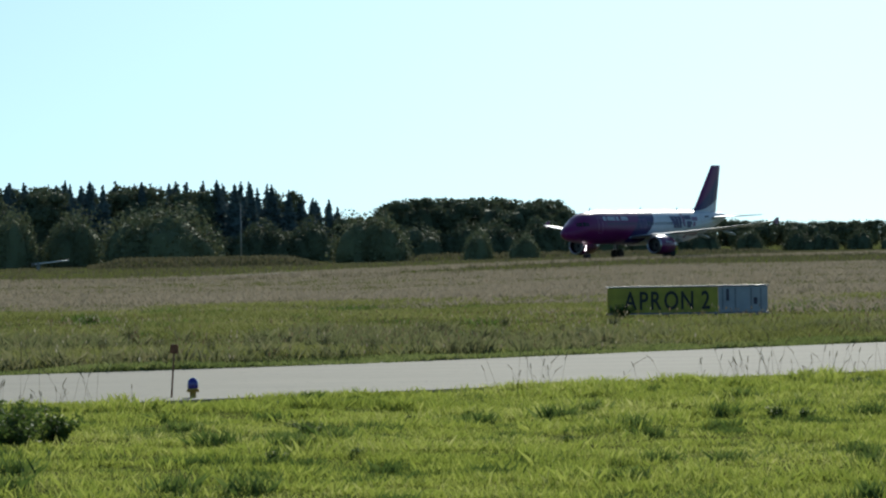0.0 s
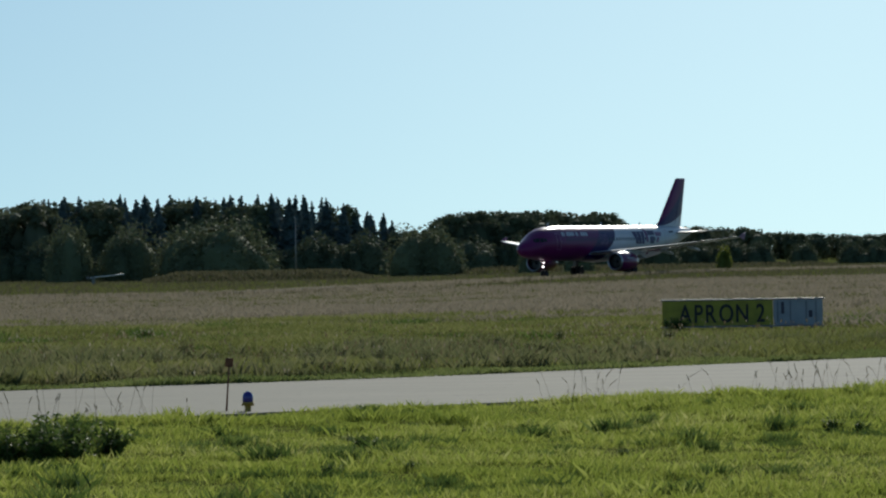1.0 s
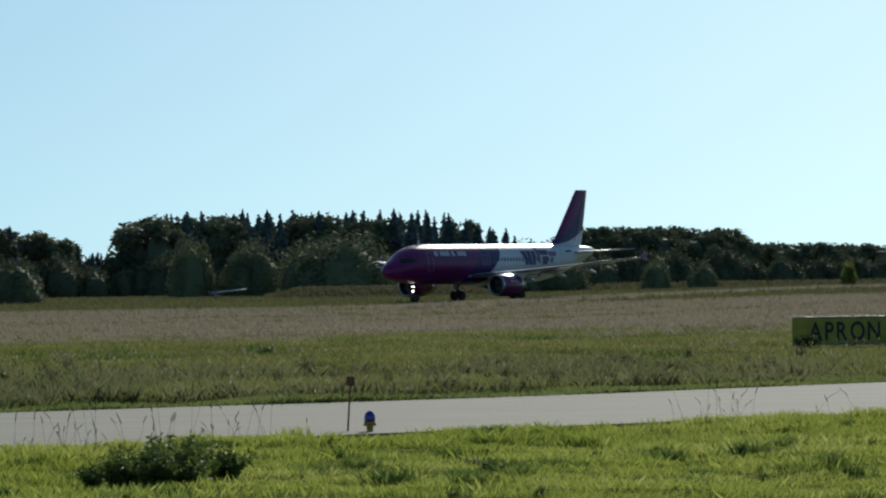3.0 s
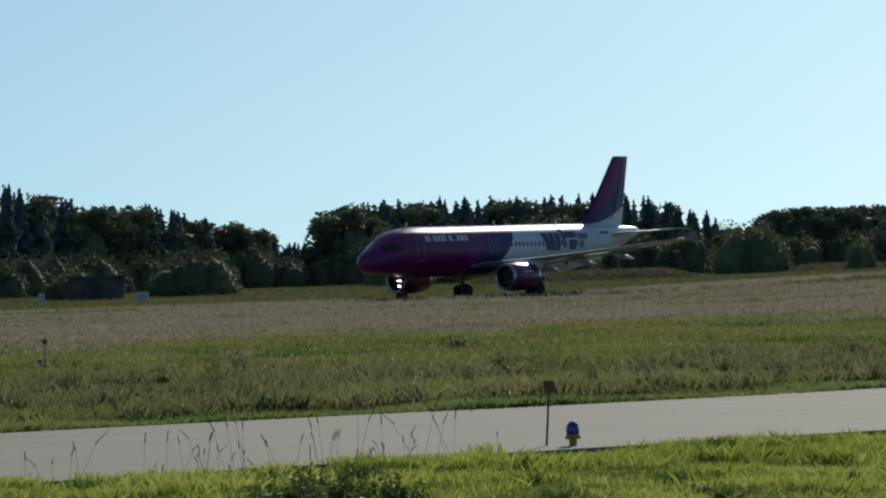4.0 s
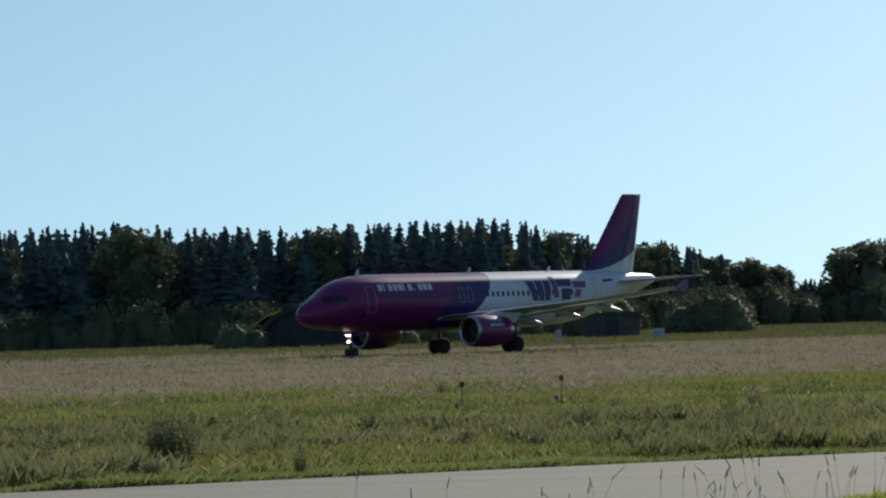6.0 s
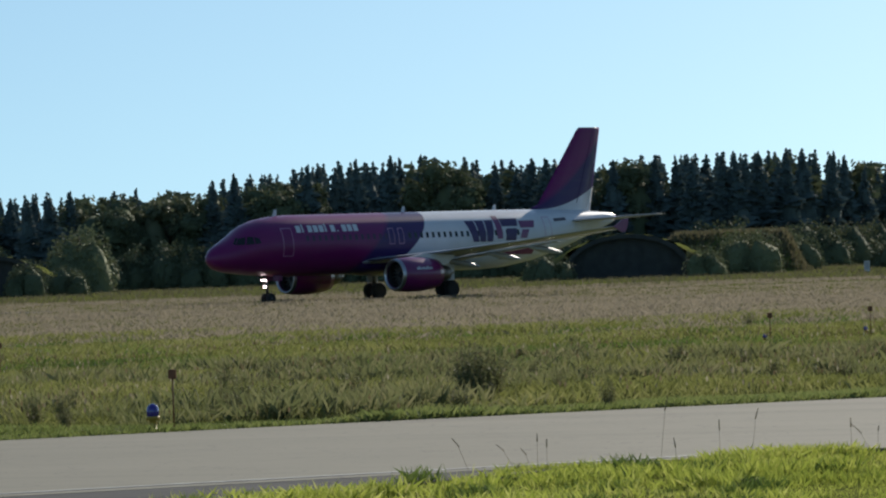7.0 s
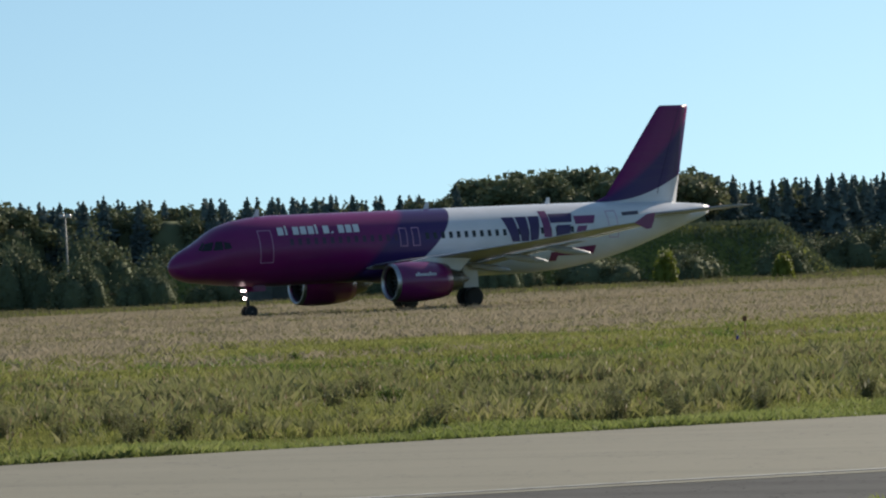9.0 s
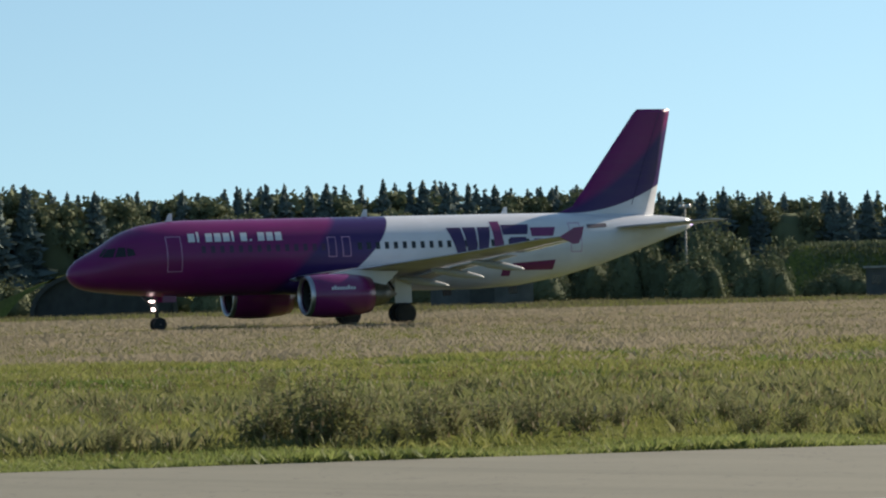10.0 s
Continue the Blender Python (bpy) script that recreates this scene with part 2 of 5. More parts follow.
def loft(rings, closed=True, caps=True):
    bm = bmesh.new()
    vs = [[bm.verts.new(p) for p in ring] for ring in rings]
    n = len(rings[0])
    for a, b in zip(vs, vs[1:]):
        for i in range(n if closed else n - 1):
            bm.faces.new((a[i], a[(i + 1) % n], b[(i + 1) % n], b[i]))
    if caps:
        bm.faces.new(list(reversed(vs[0])))
        bm.faces.new(vs[-1])
    bmesh.ops.recalc_face_normals(bm, faces=bm.faces)
    return bm


def tube(p0, p1, r0, r1=None, n=10, bm=None):
    p0, p1 = Vector(p0), Vector(p1)
    r1 = r0 if r1 is None else r1
    q = (p1 - p0).to_track_quat("Z", "Y")
    rings = []
    for p, r in ((p0, r0), (p1, r1)):
        rings.append([p + q @ Vector((r * math.cos(2 * math.pi * i / n), r * math.sin(2 * math.pi * i / n), 0)) for i in range(n)])
    if bm is None:
        return loft(rings)
    vs = [[bm.verts.new(p) for p in ring] for ring in rings]
    for i in range(n):
        bm.faces.new((vs[0][i], vs[0][(i + 1) % n], vs[1][(i + 1) % n], vs[1][i]))
    bm.faces.new(list(reversed(vs[0])))
    bm.faces.new(vs[1])
    return bm


def turned(profile, axis="z", n=20, caps=True):
    """A turned body from (along, radius) pairs."""
    rings = []
    for a, r in profile:
        ring = []
        for i in range(n):
            c, s = r * math.cos(2 * math.pi * i / n), r * math.sin(2 * math.pi * i / n)
            ring.append({"z": (c, s, a), "x": (a, c, s), "y": (c, a, s)}[axis])
        rings.append(ring)
    return loft(rings, caps=caps)


def shift(bm, *v):
    bmesh.ops.translate(bm, vec=v, verts=bm.verts)
    return bm


def box(x0, x1, y0, y1, z0, z1, bevel=0.0):
    bm = bmesh.new()
    bmesh.ops.create_cube(bm, size=1)
    for v in bm.verts:
        v.co = ((x0 + x1) / 2 + v.co.x * (x1 - x0), (y0 + y1) / 2 + v.co.y * (y1 - y0), (z0 + z1) / 2 + v.co.z * (z1 - z0))
    if bevel:
        bmesh.ops.bevel(bm, geom=bm.edges[:], offset=bevel, segments=2, affect="EDGES")
    return bm


def soup(name, verts, faces, material, parent=None, label="", category="", kind=""):
    me = bpy.data.meshes.new(name)
    me.vertices.add(len(verts))
    me.vertices.foreach_set("co", np.asarray(verts, dtype=np.float32).ravel())
    k = faces.shape[1]
    me.loops.add(faces.size)
    me.loops.foreach_set("vertex_index", faces.astype(np.int32).ravel())
    me.polygons.add(len(faces))
    me.polygons.foreach_set("loop_start", np.arange(0, faces.size, k, dtype=np.int32))
    me.polygons.foreach_set("loop_total", np.full(len(faces), k, dtype=np.int32))
    me.update(calc_edges=True)
    me.materials.append(material)
    ob = new(name, me)
    if parent:
        ob.parent = parent
    return tagged(ob, label, category, "", kind)


rng = np.random.default_rng(7)


# ---- ground, taxiway, runway ----
LAY = ((-60, 0.3), (-2.2, 0.0), (0.0, -0.35), (1.8, -0.56), (5.6, -0.61), (11.3, -0.53), (19.2, -0.36), (25.9, -0.19), (34.0, 0.0), (44.2, 0.25), (60, 0.3))


def ground_z(x, y):
    """Height of the field: nearly flat, dipping a little towards the runway."""
    d = np.hypot(x, y)
    pan = np.degrees(np.arctan2(-x, np.maximum(y, 1e-3)))
    s = np.clip((d - 110) / 120, 0, 1)
    return np.interp(pan, [a for a, b in LAY], [b for a, b in LAY]) * s * s * (3 - 2 * s)


FAR_EDGE = ((-90, -45), (-60, -2), (-48, 13), (-33.6, 29.5), (-27.5, 36.6), (-20.3, 42.3), (-12.8, 48.2), (-1.7, 54.6), (9.2, 64.5), (40, 88), (120, 150))
NEAR_EDGE = ((-80, -58), (-50, -13), (-38, 4), (-27.0, 20.5), (-20.2, 27.8), (-14.4, 31.6), (-6.8, 37.9), (-1.2, 42.0), (7.2, 48.0), (34, 69), (112, 131))


def along(line, n):
    p = np.array(line, float)
    s = np.r_[0, np.cumsum(np.hypot(*np.diff(p, axis=0).T))]
    q = np.linspace(0, s[-1], n)
    out = np.stack([np.interp(q, s, p[:, 0]), np.interp(q, s, p[:, 1])], 1)
    for _ in range(6):
        out[1:-1] = 0.25 * out[:-2] + 0.5 * out[1:-1] + 0.25 * out[2:]
    return out


def edge_y(line, x):
    p = np.array(line, float)
    return np.interp(x, p[:, 0], p[:, 1])


def ribbon(name, left, right, z, material, thick=0.12):
    bm = bmesh.new()
    rows = []
    for a, b in zip(left, right):
        za, zb = float(ground_z(a[0], a[1])) + z, float(ground_z(b[0], b[1])) + z
        rows.append([bm.verts.new(p) for p in ((a[0], a[1], za - thick), (a[0], a[1], za), (b[0], b[1], zb), (b[0], b[1], zb - thick))])
    for r, s in zip(rows, rows[1:]):
        for i in range(3):
            bm.faces.new((r[i], r[i + 1], s[i + 1], s[i]))
    bmesh.ops.recalc_face_normals(bm, faces=bm.faces)
    return part(name, bm, material, smooth=False)


def make_ground():
    xs = np.r_[-2500, -1200, -700, np.arange(-480, 201, 10.0), 300, 500, 900, 1600, 2500]
    ys = np.r_[-900, -300, -100, np.arange(-60, 701, 10.0), 900, 1300, 2000, 3000, 4200]
    gx, gy = np.meshgrid(xs, ys)
    v = np.stack([gx, gy, ground_z(gx, gy)], -1).reshape(-1, 3)
    nx, ny = len(xs), len(ys)
    i = (np.arange(ny - 1)[:, None] * nx + np.arange(nx - 1)[None]).ravel()
    f = np.stack([i, i + 1, i + 1 + nx, i + nx], 1)
    soup("ground", v, f, GROUND, label="flat grassy airfield ground with brown soil", category="ground", kind="structure")


make_ground()
far, near = along(FAR_EDGE, 90), along(NEAR_EDGE, 90)
tagged(ribbon("taxiway_road", near, far, 0.05, CONCRETE), "worn pale concrete taxiway between grass verges", "taxiway", kind="structure")
mid = near + (far - near) * 0.03
ends = int(np.argmax(near[:, 0] > -7.5))
tagged(ribbon("taxiway_line", mid[:ends], (near + (far - near) * 0.042)[:ends], 0.056, LINE, 0.005), "thin worn white edge line on the taxiway", "marking", kind="structure")
sh = along(((-84, -64), (-54, -18), (-41, -2), (-28.5, 13.2), (-20, 21.0), (-15.5, 24.9), (-12, 29.4), (-10.5, 34.2)), 46)
sh2 = along(NEAR_EDGE[:6] + ((-10.4, 35.0),), 46)
tagged(ribbon("shoulder_road", sh, sh2, 0.046, ASPHALT), "dark grey asphalt shoulder beside the concrete taxiway", "taxiway", kind="structure")

# seconds, x, y, z, heading of the aircraft's main wheels
PLANE_ROWS = (
    (0.0, 18.36, 472.18, -0.01, 235.19),
    (0.5, 12.75, 462.01, -0.18, 235.76),
    (1.0, 6.41, 451.63, -0.32, 236.20),
    (1.5, 0.21, 441.04, -0.43, 236.54),
    (2.0, -6.74, 430.21, -0.51, 236.78),
    (2.5, -13.35, 419.17, -0.56, 236.97),
    (2.7, -16.05, 414.69, -0.58, 237.03),
    (3.8, -28.13, 323.58, -0.61, 237.24),
    (4.0, -31.56, 319.63, -0.61, 237.38),
    (4.5, -39.62, 309.58, -0.59, 237.73),
    (5.0, -48.86, 299.02, -0.57, 238.11),
    (5.5, -57.63, 288.14, -0.53, 238.54),
    (6.8, -83.37, 256.87, -0.39, 240.01),
    (7.0, -87.41, 251.66, -0.36, 240.29),
    (7.5, -97.26, 238.20, -0.28, 241.08),
    (8.0, -108.36, 223.30, -0.19, 242.01),
    (8.5, -118.13, 207.95, -0.09, 243.08),
    (9.0, -129.11, 190.55, 0.02, 244.32),
    (9.5, -138.34, 172.67, 0.15, 245.74),
    (10.0, -148.09, 152.28, 0.29, 247.37))
track = np.array([(r[1], r[2]) for r in PLANE_ROWS])
track = np.vstack([track[0] + (track[0] - track[1]) * 30, track, track[-1] + (track[-1] - track[-2]) * 8])
track = along(track, 120)
tn = np.gradient(track, axis=0)
tn = np.stack([-tn[:, 1], tn[:, 0]], 1) / np.hypot(tn[:, 0], tn[:, 1])[:, None]
tagged(ribbon("runway_road", track - tn * 4, track + tn * 4, 0.0, ASPHALT), "grey asphalt runway strip behind dry grass", "runway", kind="structure")


# ---- grass ----
def off_runway(x, y, half=4.3):
    ok = np.ones(len(x), bool)
    for i in range(0, len(x), 20000):
        d = np.min(np.hypot(x[i:i + 20000, None] - track[None, :, 0], y[i:i + 20000, None] - track[None, :, 1]), 1)
        ok[i:i + 20000] = d > half
    return ok


def blades(name, x, y, height, width, lean, material, label, category="grass", per=1, spread=0.0):
    """One joined mesh of tapered two-face blades, rooted at x, y."""
    x, y, height, width = (np.repeat(a, per) for a in (x, y, height, width))
    n = len(x)
    x, y = x + rng.normal(0, 1, n) * spread, y + rng.normal(0, 1, n) * spread
    z = ground_z(x, y) - 0.02
    a = rng.uniform(0, 2 * np.pi, n)
    la, lm = rng.uniform(0, 2 * np.pi, n), rng.gamma(2.0, 0.5, n) * lean * height
    dx, dy = np.cos(a) * width / 2, np.sin(a) * width / 2
    h = height * rng.uniform(0.55, 1.1, n)
    root = np.stack([x, y, z], 1)
    side = np.stack([dx, dy, 0 * dx], 1)
    bend = np.stack([np.cos(la) * lm, np.sin(la) * lm, 0 * lm], 1)
    up = np.stack([0 * h, 0 * h, h], 1)
    v = np.stack([root - side, root + side, root + side * 0.8 + up * 0.6 + bend * 0.35, root + up + bend], 1).reshape(-1, 3)
    i = np.arange(n) * 4
    f = np.concatenate([np.stack([i, i + 1, i + 2], 1), np.stack([i, i + 2, i + 3], 1)])
    return soup(name, v, f, material, label=label, category=category, kind="stuff")


def patchy(x, y, size, seed):
    """Smooth value from 0 to 1 over the field."""
    out = np.zeros(len(x))
    r = np.random.default_rng(seed)
    for k in range(7):
        ang, ph, s = r.uniform(0, np.pi), r.uniform(0, 6.28), size * r.uniform(0.5, 1.8)
        out += np.sin((x * np.cos(ang) + y * np.sin(ang)) * 2 * np.pi / s + ph)
    return np.clip(out / 7 * 1.6 + 0.5, 0, 1)


def wedge(n, d0, d1, a0, a1, power=1.0):
    """Random places between two distances and two bearings."""
    d = (rng.uniform(d0 ** (2 * power), d1 ** (2 * power), n)) ** (0.5 / power)
    a = np.radians(rng.uniform(a0, a1, n))
    return -np.sin(a) * d, np.cos(a) * d


def near_sign(x, y):
    """The grass is kept shorter before the taxiway sign."""
    return np.where((np.abs(x - 5.7) < 3.4) & (np.abs(y - 89.5) < 4.6), 0.7, 1.0)


def make_grass():
    # mown foreground lawn, shorter towards the taxiway
    x = rng.uniform(-14, 11, 600000)
    away = 0.15 + rng.uniform(0, 1, len(x)) ** 0.9 * 29
    y = edge_y(NEAR_EDGE, x) - away
    k = (y > 11) & (np.hypot(x - 0.8, y + 9.6) > 24)
    x, y, away = x[k], y[k], away[k]
    p, q = patchy(x, y, 5, 1), patchy(x, y, 1.1, 2)
    tall = (0.038 + 0.026 * p + 0.07 * q ** 3) * np.clip(0.35 + away / 9, 0, 1)
    blades("lawn_grass", x, y, tall, np.full(len(x), 0.0036), 0.36, LAWN, "bright green mown lawn in the sun", spread=0.02)
    # high tufts, thickest along the taxiway's edge
    x = rng.uniform(-17, 9, 800)
    e = np.where(x < -11, np.interp(x, [-41, -28.5, -20, -15.5, -12, -10.5], [-3.3, 13.2, 21.0, 24.9, 29.4, 34.2]), edge_y(NEAR_EDGE, x))
    y = e - 0.25 - rng.gamma(1.1, 2.6, len(x))
    k = (np.hypot(x - 0.8, y + 9.6) > 27) & (y > 16) & (np.hypot(x + 3.5, y - 40.8) > 0.9) & (rng.uniform(0, 1, len(x)) < patchy(x, y, 6, 31) ** 1.2)
    x, y = x[k], y[k]
    blades("tuft_lawn_grass", x, y, np.clip(rng.gamma(5, 0.024, len(x)), 0.06, 0.22), np.full(len(x), 0.0036), 0.3, LAWN, "high grass tufts beside the taxiway", per=130, spread=0.13)
    # darker coarse tufts
    x, y = rng.uniform(-13, 9, 420), rng.uniform(16, 46, 420)
    k = (y < edge_y(NEAR_EDGE, x) - 1.0) & (np.hypot(x - 0.8, y + 9.6) > 27) & (np.hypot(x + 3.5, y - 40.8) > 1.5)
    x, y = x[k], y[k]
    blades("coarse_tuft_grass", x, y, np.clip(rng.gamma(5, 0.025, len(x)), 0.05, 0.22), np.full(len(x), 0.005), 0.35, DOCK, "dark coarse tufts in the lawn", per=110, spread=0.11)
    # tussocks in the lawn
    x, y = rng.uniform(-13, 9, 1700), rng.uniform(14, 46, 1700)
    k = (y < edge_y(NEAR_EDGE, x) - 0.6) & (np.hypot(x - 0.8, y + 9.6) > 25)
    x, y = x[k], y[k]
    blades("tussock_grass", x, y, np.clip(rng.gamma(4, 0.028, len(x)), 0.05, 0.19), np.full(len(x), 0.0042), 0.32, LAWN, "scattered taller tussocks in the lawn", per=45, spread=0.12)
    x, y = rng.uniform(-13, 9, 1500), rng.uniform(14, 46, 1500)
    k = (y < edge_y(NEAR_EDGE, x) - 1.2) & (np.hypot(x - 0.8, y + 9.6) > 25) & (patchy(x, y, 4, 12) > 0.58)
    x, y = x[k], y[k]
    blades("clover_grass", x, y, np.clip(rng.gamma(4, 0.014, len(x)) + 0.03, 0.04, 0.11), np.full(len(x), 0.009), 0.35, DOCK, "dark green clover and weed patches in the lawn", per=40, spread=0.13)
    # fringe at the taxiway's near edge
    x = rng.uniform(-30, 9, 26000)
    e = np.where(x < -11, np.interp(x, [-41, -28.5, -20, -15.5, -12, -10.5], [-3.3, 13.2, 21.0, 24.9, 29.4, 34.2]), edge_y(NEAR_EDGE, x))
    y = e - np.abs(rng.normal(0, 1.6, len(x)))
    blades("fringe_grass", x, y, 0.04 + 0.10 * patchy(x, y, 2, 3) ** 2 + 0.05 * (x < -8), np.full(len(x), 0.0042), 0.4, LAWN, "green grass fringe beside the taxiway", per=4, spread=0.06)
    # far verge: a bright mown strip
    x = rng.uniform(-46, 16, 95000)
    y = edge_y(FAR_EDGE, x) + 0.05 + rng.uniform(0, 1, len(x)) ** 1.4 * np.where(x < -22, 6.2, 4.4)
    blades("verge_grass", x, y, 0.05 + 0.09 * patchy(x, y, 3, 4) ** 1.5 + 0.10 * np.clip(1 - (y - edge_y(FAR_EDGE, x)) / 0.9, 0, 1) - 0.06 * (np.hypot(x + 19.1, y - 44.4) < 1.3), np.full(len(x), 0.010), 0.42, VERGE, "green mown verge along the taxiway", per=2, spread=0.04)
    # tall weedy growth behind the verge, in drifts
    x, y = wedge(16000, 50, 76, -12, 53)
    away = y - edge_y(FAR_EDGE, x)
    k = (away > np.where(x < -22, 4.6, 3.4)) & (rng.uniform(0, 1, len(x)) < patchy(x, y, 6, 21) ** 2.2) & (near_sign(x, y) == 1)
    x, y = x[k], y[k]
    blades("weed_growth", x, y, 0.16 + 0.24 * patchy(x, y, 3, 22), np.full(len(x), 0.0036), 0.36, WEED, "drifts of tall olive and brown weeds behind the verge", per=22, spread=0.17)
    # dark tufts farther out
    x, y = wedge(420, 70, 112, -12, 53)
    k = near_sign(x, y) == 1
    x, y = x[k], y[k]
    blades("tuft_grass", x, y, rng.uniform(0.12, 0.30, len(x)), np.full(len(x), 0.014), 0.4, DOCK, "dark green tufts scattered over the meadow", per=70, spread=0.33)
    # meadow
    x, y = wedge(125000, 47, 128, -12, 53)
    k = y > edge_y(FAR_EDGE, x) + np.where(x < -22, 5.0, 3.8)
    x, y = x[k], y[k]
    d, p = np.hypot(x, y), patchy(x, y, 14, 5)
    pan = np.degrees(np.arctan2(-x, y))
    rut = np.abs(d - 85.5 - 0.8 * np.sin(pan * 0.9) - 0.5 * np.sin(pan * 2.3)) < np.where(pan > 18, 1.5, 0.0)
    k = (rng.uniform(0, 1, len(x)) < (0.35 + 0.65 * p) * np.clip((130 - d) / 28, 0, 1)) & ~rut
    x, y, d, p = x[k], y[k], d[k], p[k]
    blades("meadow_grass", x, y, (0.09 + 0.17 * p) * near_sign(x, y), 0.003 + d * 0.00006, 0.4, MEADOW, "tall yellow-green meadow grass and weeds", per=9, spread=0.16)
    # seed heads and dry flowers over the meadow
    n = 30000
    x, y = wedge(n, 48, 92, -12, 53)
    k = (y > edge_y(FAR_EDGE, x) + 2.4) & (rng.uniform(0, 1, n) < patchy(x, y, 7, 15) ** 1.5)
    x, y = x[k], y[k]
    n = len(x)
    z, a, w = rng.uniform(0.12, 0.40, n), rng.uniform(0, 6.28, n), rng.uniform(0.008, 0.022, n)
    dx, dy = np.cos(a) * w, np.sin(a) * w
    v = np.stack([np.stack([x - dx, y - dy, z], 1), np.stack([x + dx, y + dy, z], 1), np.stack([x, y, z + 2.4 * w], 1), np.stack([x, y, z - 2.4 * w], 1)], 1).reshape(-1, 3)
    i = np.arange(n) * 4
    soup("seed_heads", v, np.concatenate([np.stack([i, i + 1, i + 2], 1), np.stack([i, i + 3, i + 1], 1)]), SEED, label="brown and pale seed heads over the meadow", category="grass", kind="stuff")
    # dry field
    x, y = wedge(52000, 92, 330, -12, 54, 0.5)
    k = off_runway(x, y) & (rng.uniform(0, 1, len(x)) < np.clip((np.hypot(x, y) + 26 * patchy(x, y, 22, 9) - 108) / 26, 0.03, 1))
    x, y = x[k], y[k]
    d, p = np.hypot(x, y), patchy(x, y, 30, 6)
    blades("dry_grass", x, y, (0.18 + 0.12 * p) * near_sign(x, y), 0.004 + d * 0.00007, 0.5, DRY, "tall dry brownish grass field", per=10, spread=0.28)
    # high growth along the runway's edge
    k = rng.integers(0, len(track), 9000)
    side = np.where((tn * track).sum(1) > 0, -1, 1)[k] * rng.uniform(4.2, 10, 9000)
    x, y = track[k, 0] + tn[k, 0] * side + rng.normal(0, 4, 9000), track[k, 1] + tn[k, 1] * side + rng.normal(0, 4, 9000)
    k = off_runway(x, y, 4.1) & (y > 285)
    x, y = x[k], y[k]
    blades("runway_edge_grass", x, y, np.full(len(x), 0.42), 0.01 + np.hypot(x, y) * 0.0001, 0.3, DRY, "tall dry grass along the runway's edge", per=8, spread=0.4)
    # dark overgrown ruts across the meadow
    pan = rng.uniform(15, 52, 1500)
    d = 84.5 + (pan - 20) * 0.22 + 0.8 * np.sin(pan * 0.9) + rng.normal(0, 0.5, 1500)
    x, y = -np.sin(np.radians(pan)) * d, np.cos(np.radians(pan)) * d
    k = rng.uniform(0, 1, 1500) < patchy(x, y, 9, 41) * 1.3
    x, y = x[k], y[k]
    blades("rut_grass", x, y, rng.uniform(0.10, 0.2, len(x)), np.full(len(x), 0.012), 0.4, DOCK, "dark green growth in an old wheel rut", per=26, spread=0.3)
    # far field up to the woods
    x, y = wedge(30000, 300, 640, -12, 54)
    k = off_runway(x, y, 4.6)
    x, y = x[k], y[k]
    blades("far_grass", x, y, np.full(len(x), 0.38), np.full(len(x), 0.09), 0.4, FAR_FIELD, "distant dry grass before the woods", per=3, spread=0.4)


make_grass()


# ---- trees ----
def tree_root(name, label, category, group):
    return thing(name, label, category, group)


def spruce_crown(r, levels, most):
    """Whorls of drooping boughs round a stem, one metre high."""
    v, f = [], []
    for k in range(levels):
        u = k / levels
        z = 0.06 + 0.94 * u
        reach = 0.135 * min(1, 1.2 * (1 - u)) ** 0.9 * r.uniform(0.72, 1.25) + 0.004
        for j in range(int(most * (1 - 0.5 * u))):
            a = r.uniform(0, 2 * np.pi)
            l = reach * r.uniform(0.6, 1.15)
            c, s_ = np.cos(a), np.sin(a)
            w, droop = l * 0.26 + 0.004, l * r.uniform(0.05, 0.5)
            for side in (-1, 1):
                n = len(v)
                zz = z + r.uniform(-0.012, 0.012)
                v += [(0, 0, zz + 0.012), (c * l * 0.6 - s_ * w * side, s_ * l * 0.6 + c * w * side, zz - droop * 0.8 - 0.014), (c * l, s_ * l, zz - droop * 0.5), (c * l * 0.5, s_ * l * 0.5, zz - droop * 0.1 + 0.01)]
                f += [(n, n + 1, n + 3), (n + 3, n + 1, n + 2)]
    # a ragged core added inside the boughs to block the sun from shining through
    rings = 9
    base = len(v)
    for k in range(rings + 1):
        u = k / rings
        rad = 0.135 * 0.66 * min(1, 1.2 * (1 - u)) ** 0.9
        for j in range(7):
            a = 2 * np.pi * (j + 0.5 * (k % 2)) / 7
            q = rad * r.uniform(0.7, 1.25)
            v.append((np.cos(a) * q, np.sin(a) * q, 0.05 + 0.91 * u + r.uniform(-0.015, 0.015)))
    for k in range(rings):
        for j in range(7):
            a, b = base + k * 7 + j, base + k * 7 + (j + 1) % 7
            f += [(a, b, a + 7), (b, b + 7, a + 7)]
    return np.array(v), np.array(f)


def blob(r, n=3):
    """A lumpy ball of quads, one metre in radius."""
    v, f = [], []
    for ax in range(3):
        for sgn in (-1, 1):
            base = len(v)
            for i in range(n + 1):
                for j in range(n + 1):
                    p = np.zeros(3)
                    p[ax], p[(ax + 1) % 3], p[(ax + 2) % 3] = sgn, 2 * i / n - 1, 2 * j / n - 1
                    v.append(p / np.linalg.norm(p))
            for i in range(n):
                for j in range(n):
                    q = base + i * (n + 1) + j
                    f.append((q, q + 1, q + n + 2, q + n + 1))
    v = np.array(v)
    ph = r.uniform(0, 6.28, 3)
    v = v * (1 + 0.10 * np.sin(v @ np.array([3.1, 2.3, 2.7]) + ph[0]) + 0.07 * np.sin(v @ np.array([-4.1, 5.3, 3.7]) + ph[1]))[:, None]
    return v, np.array(f)


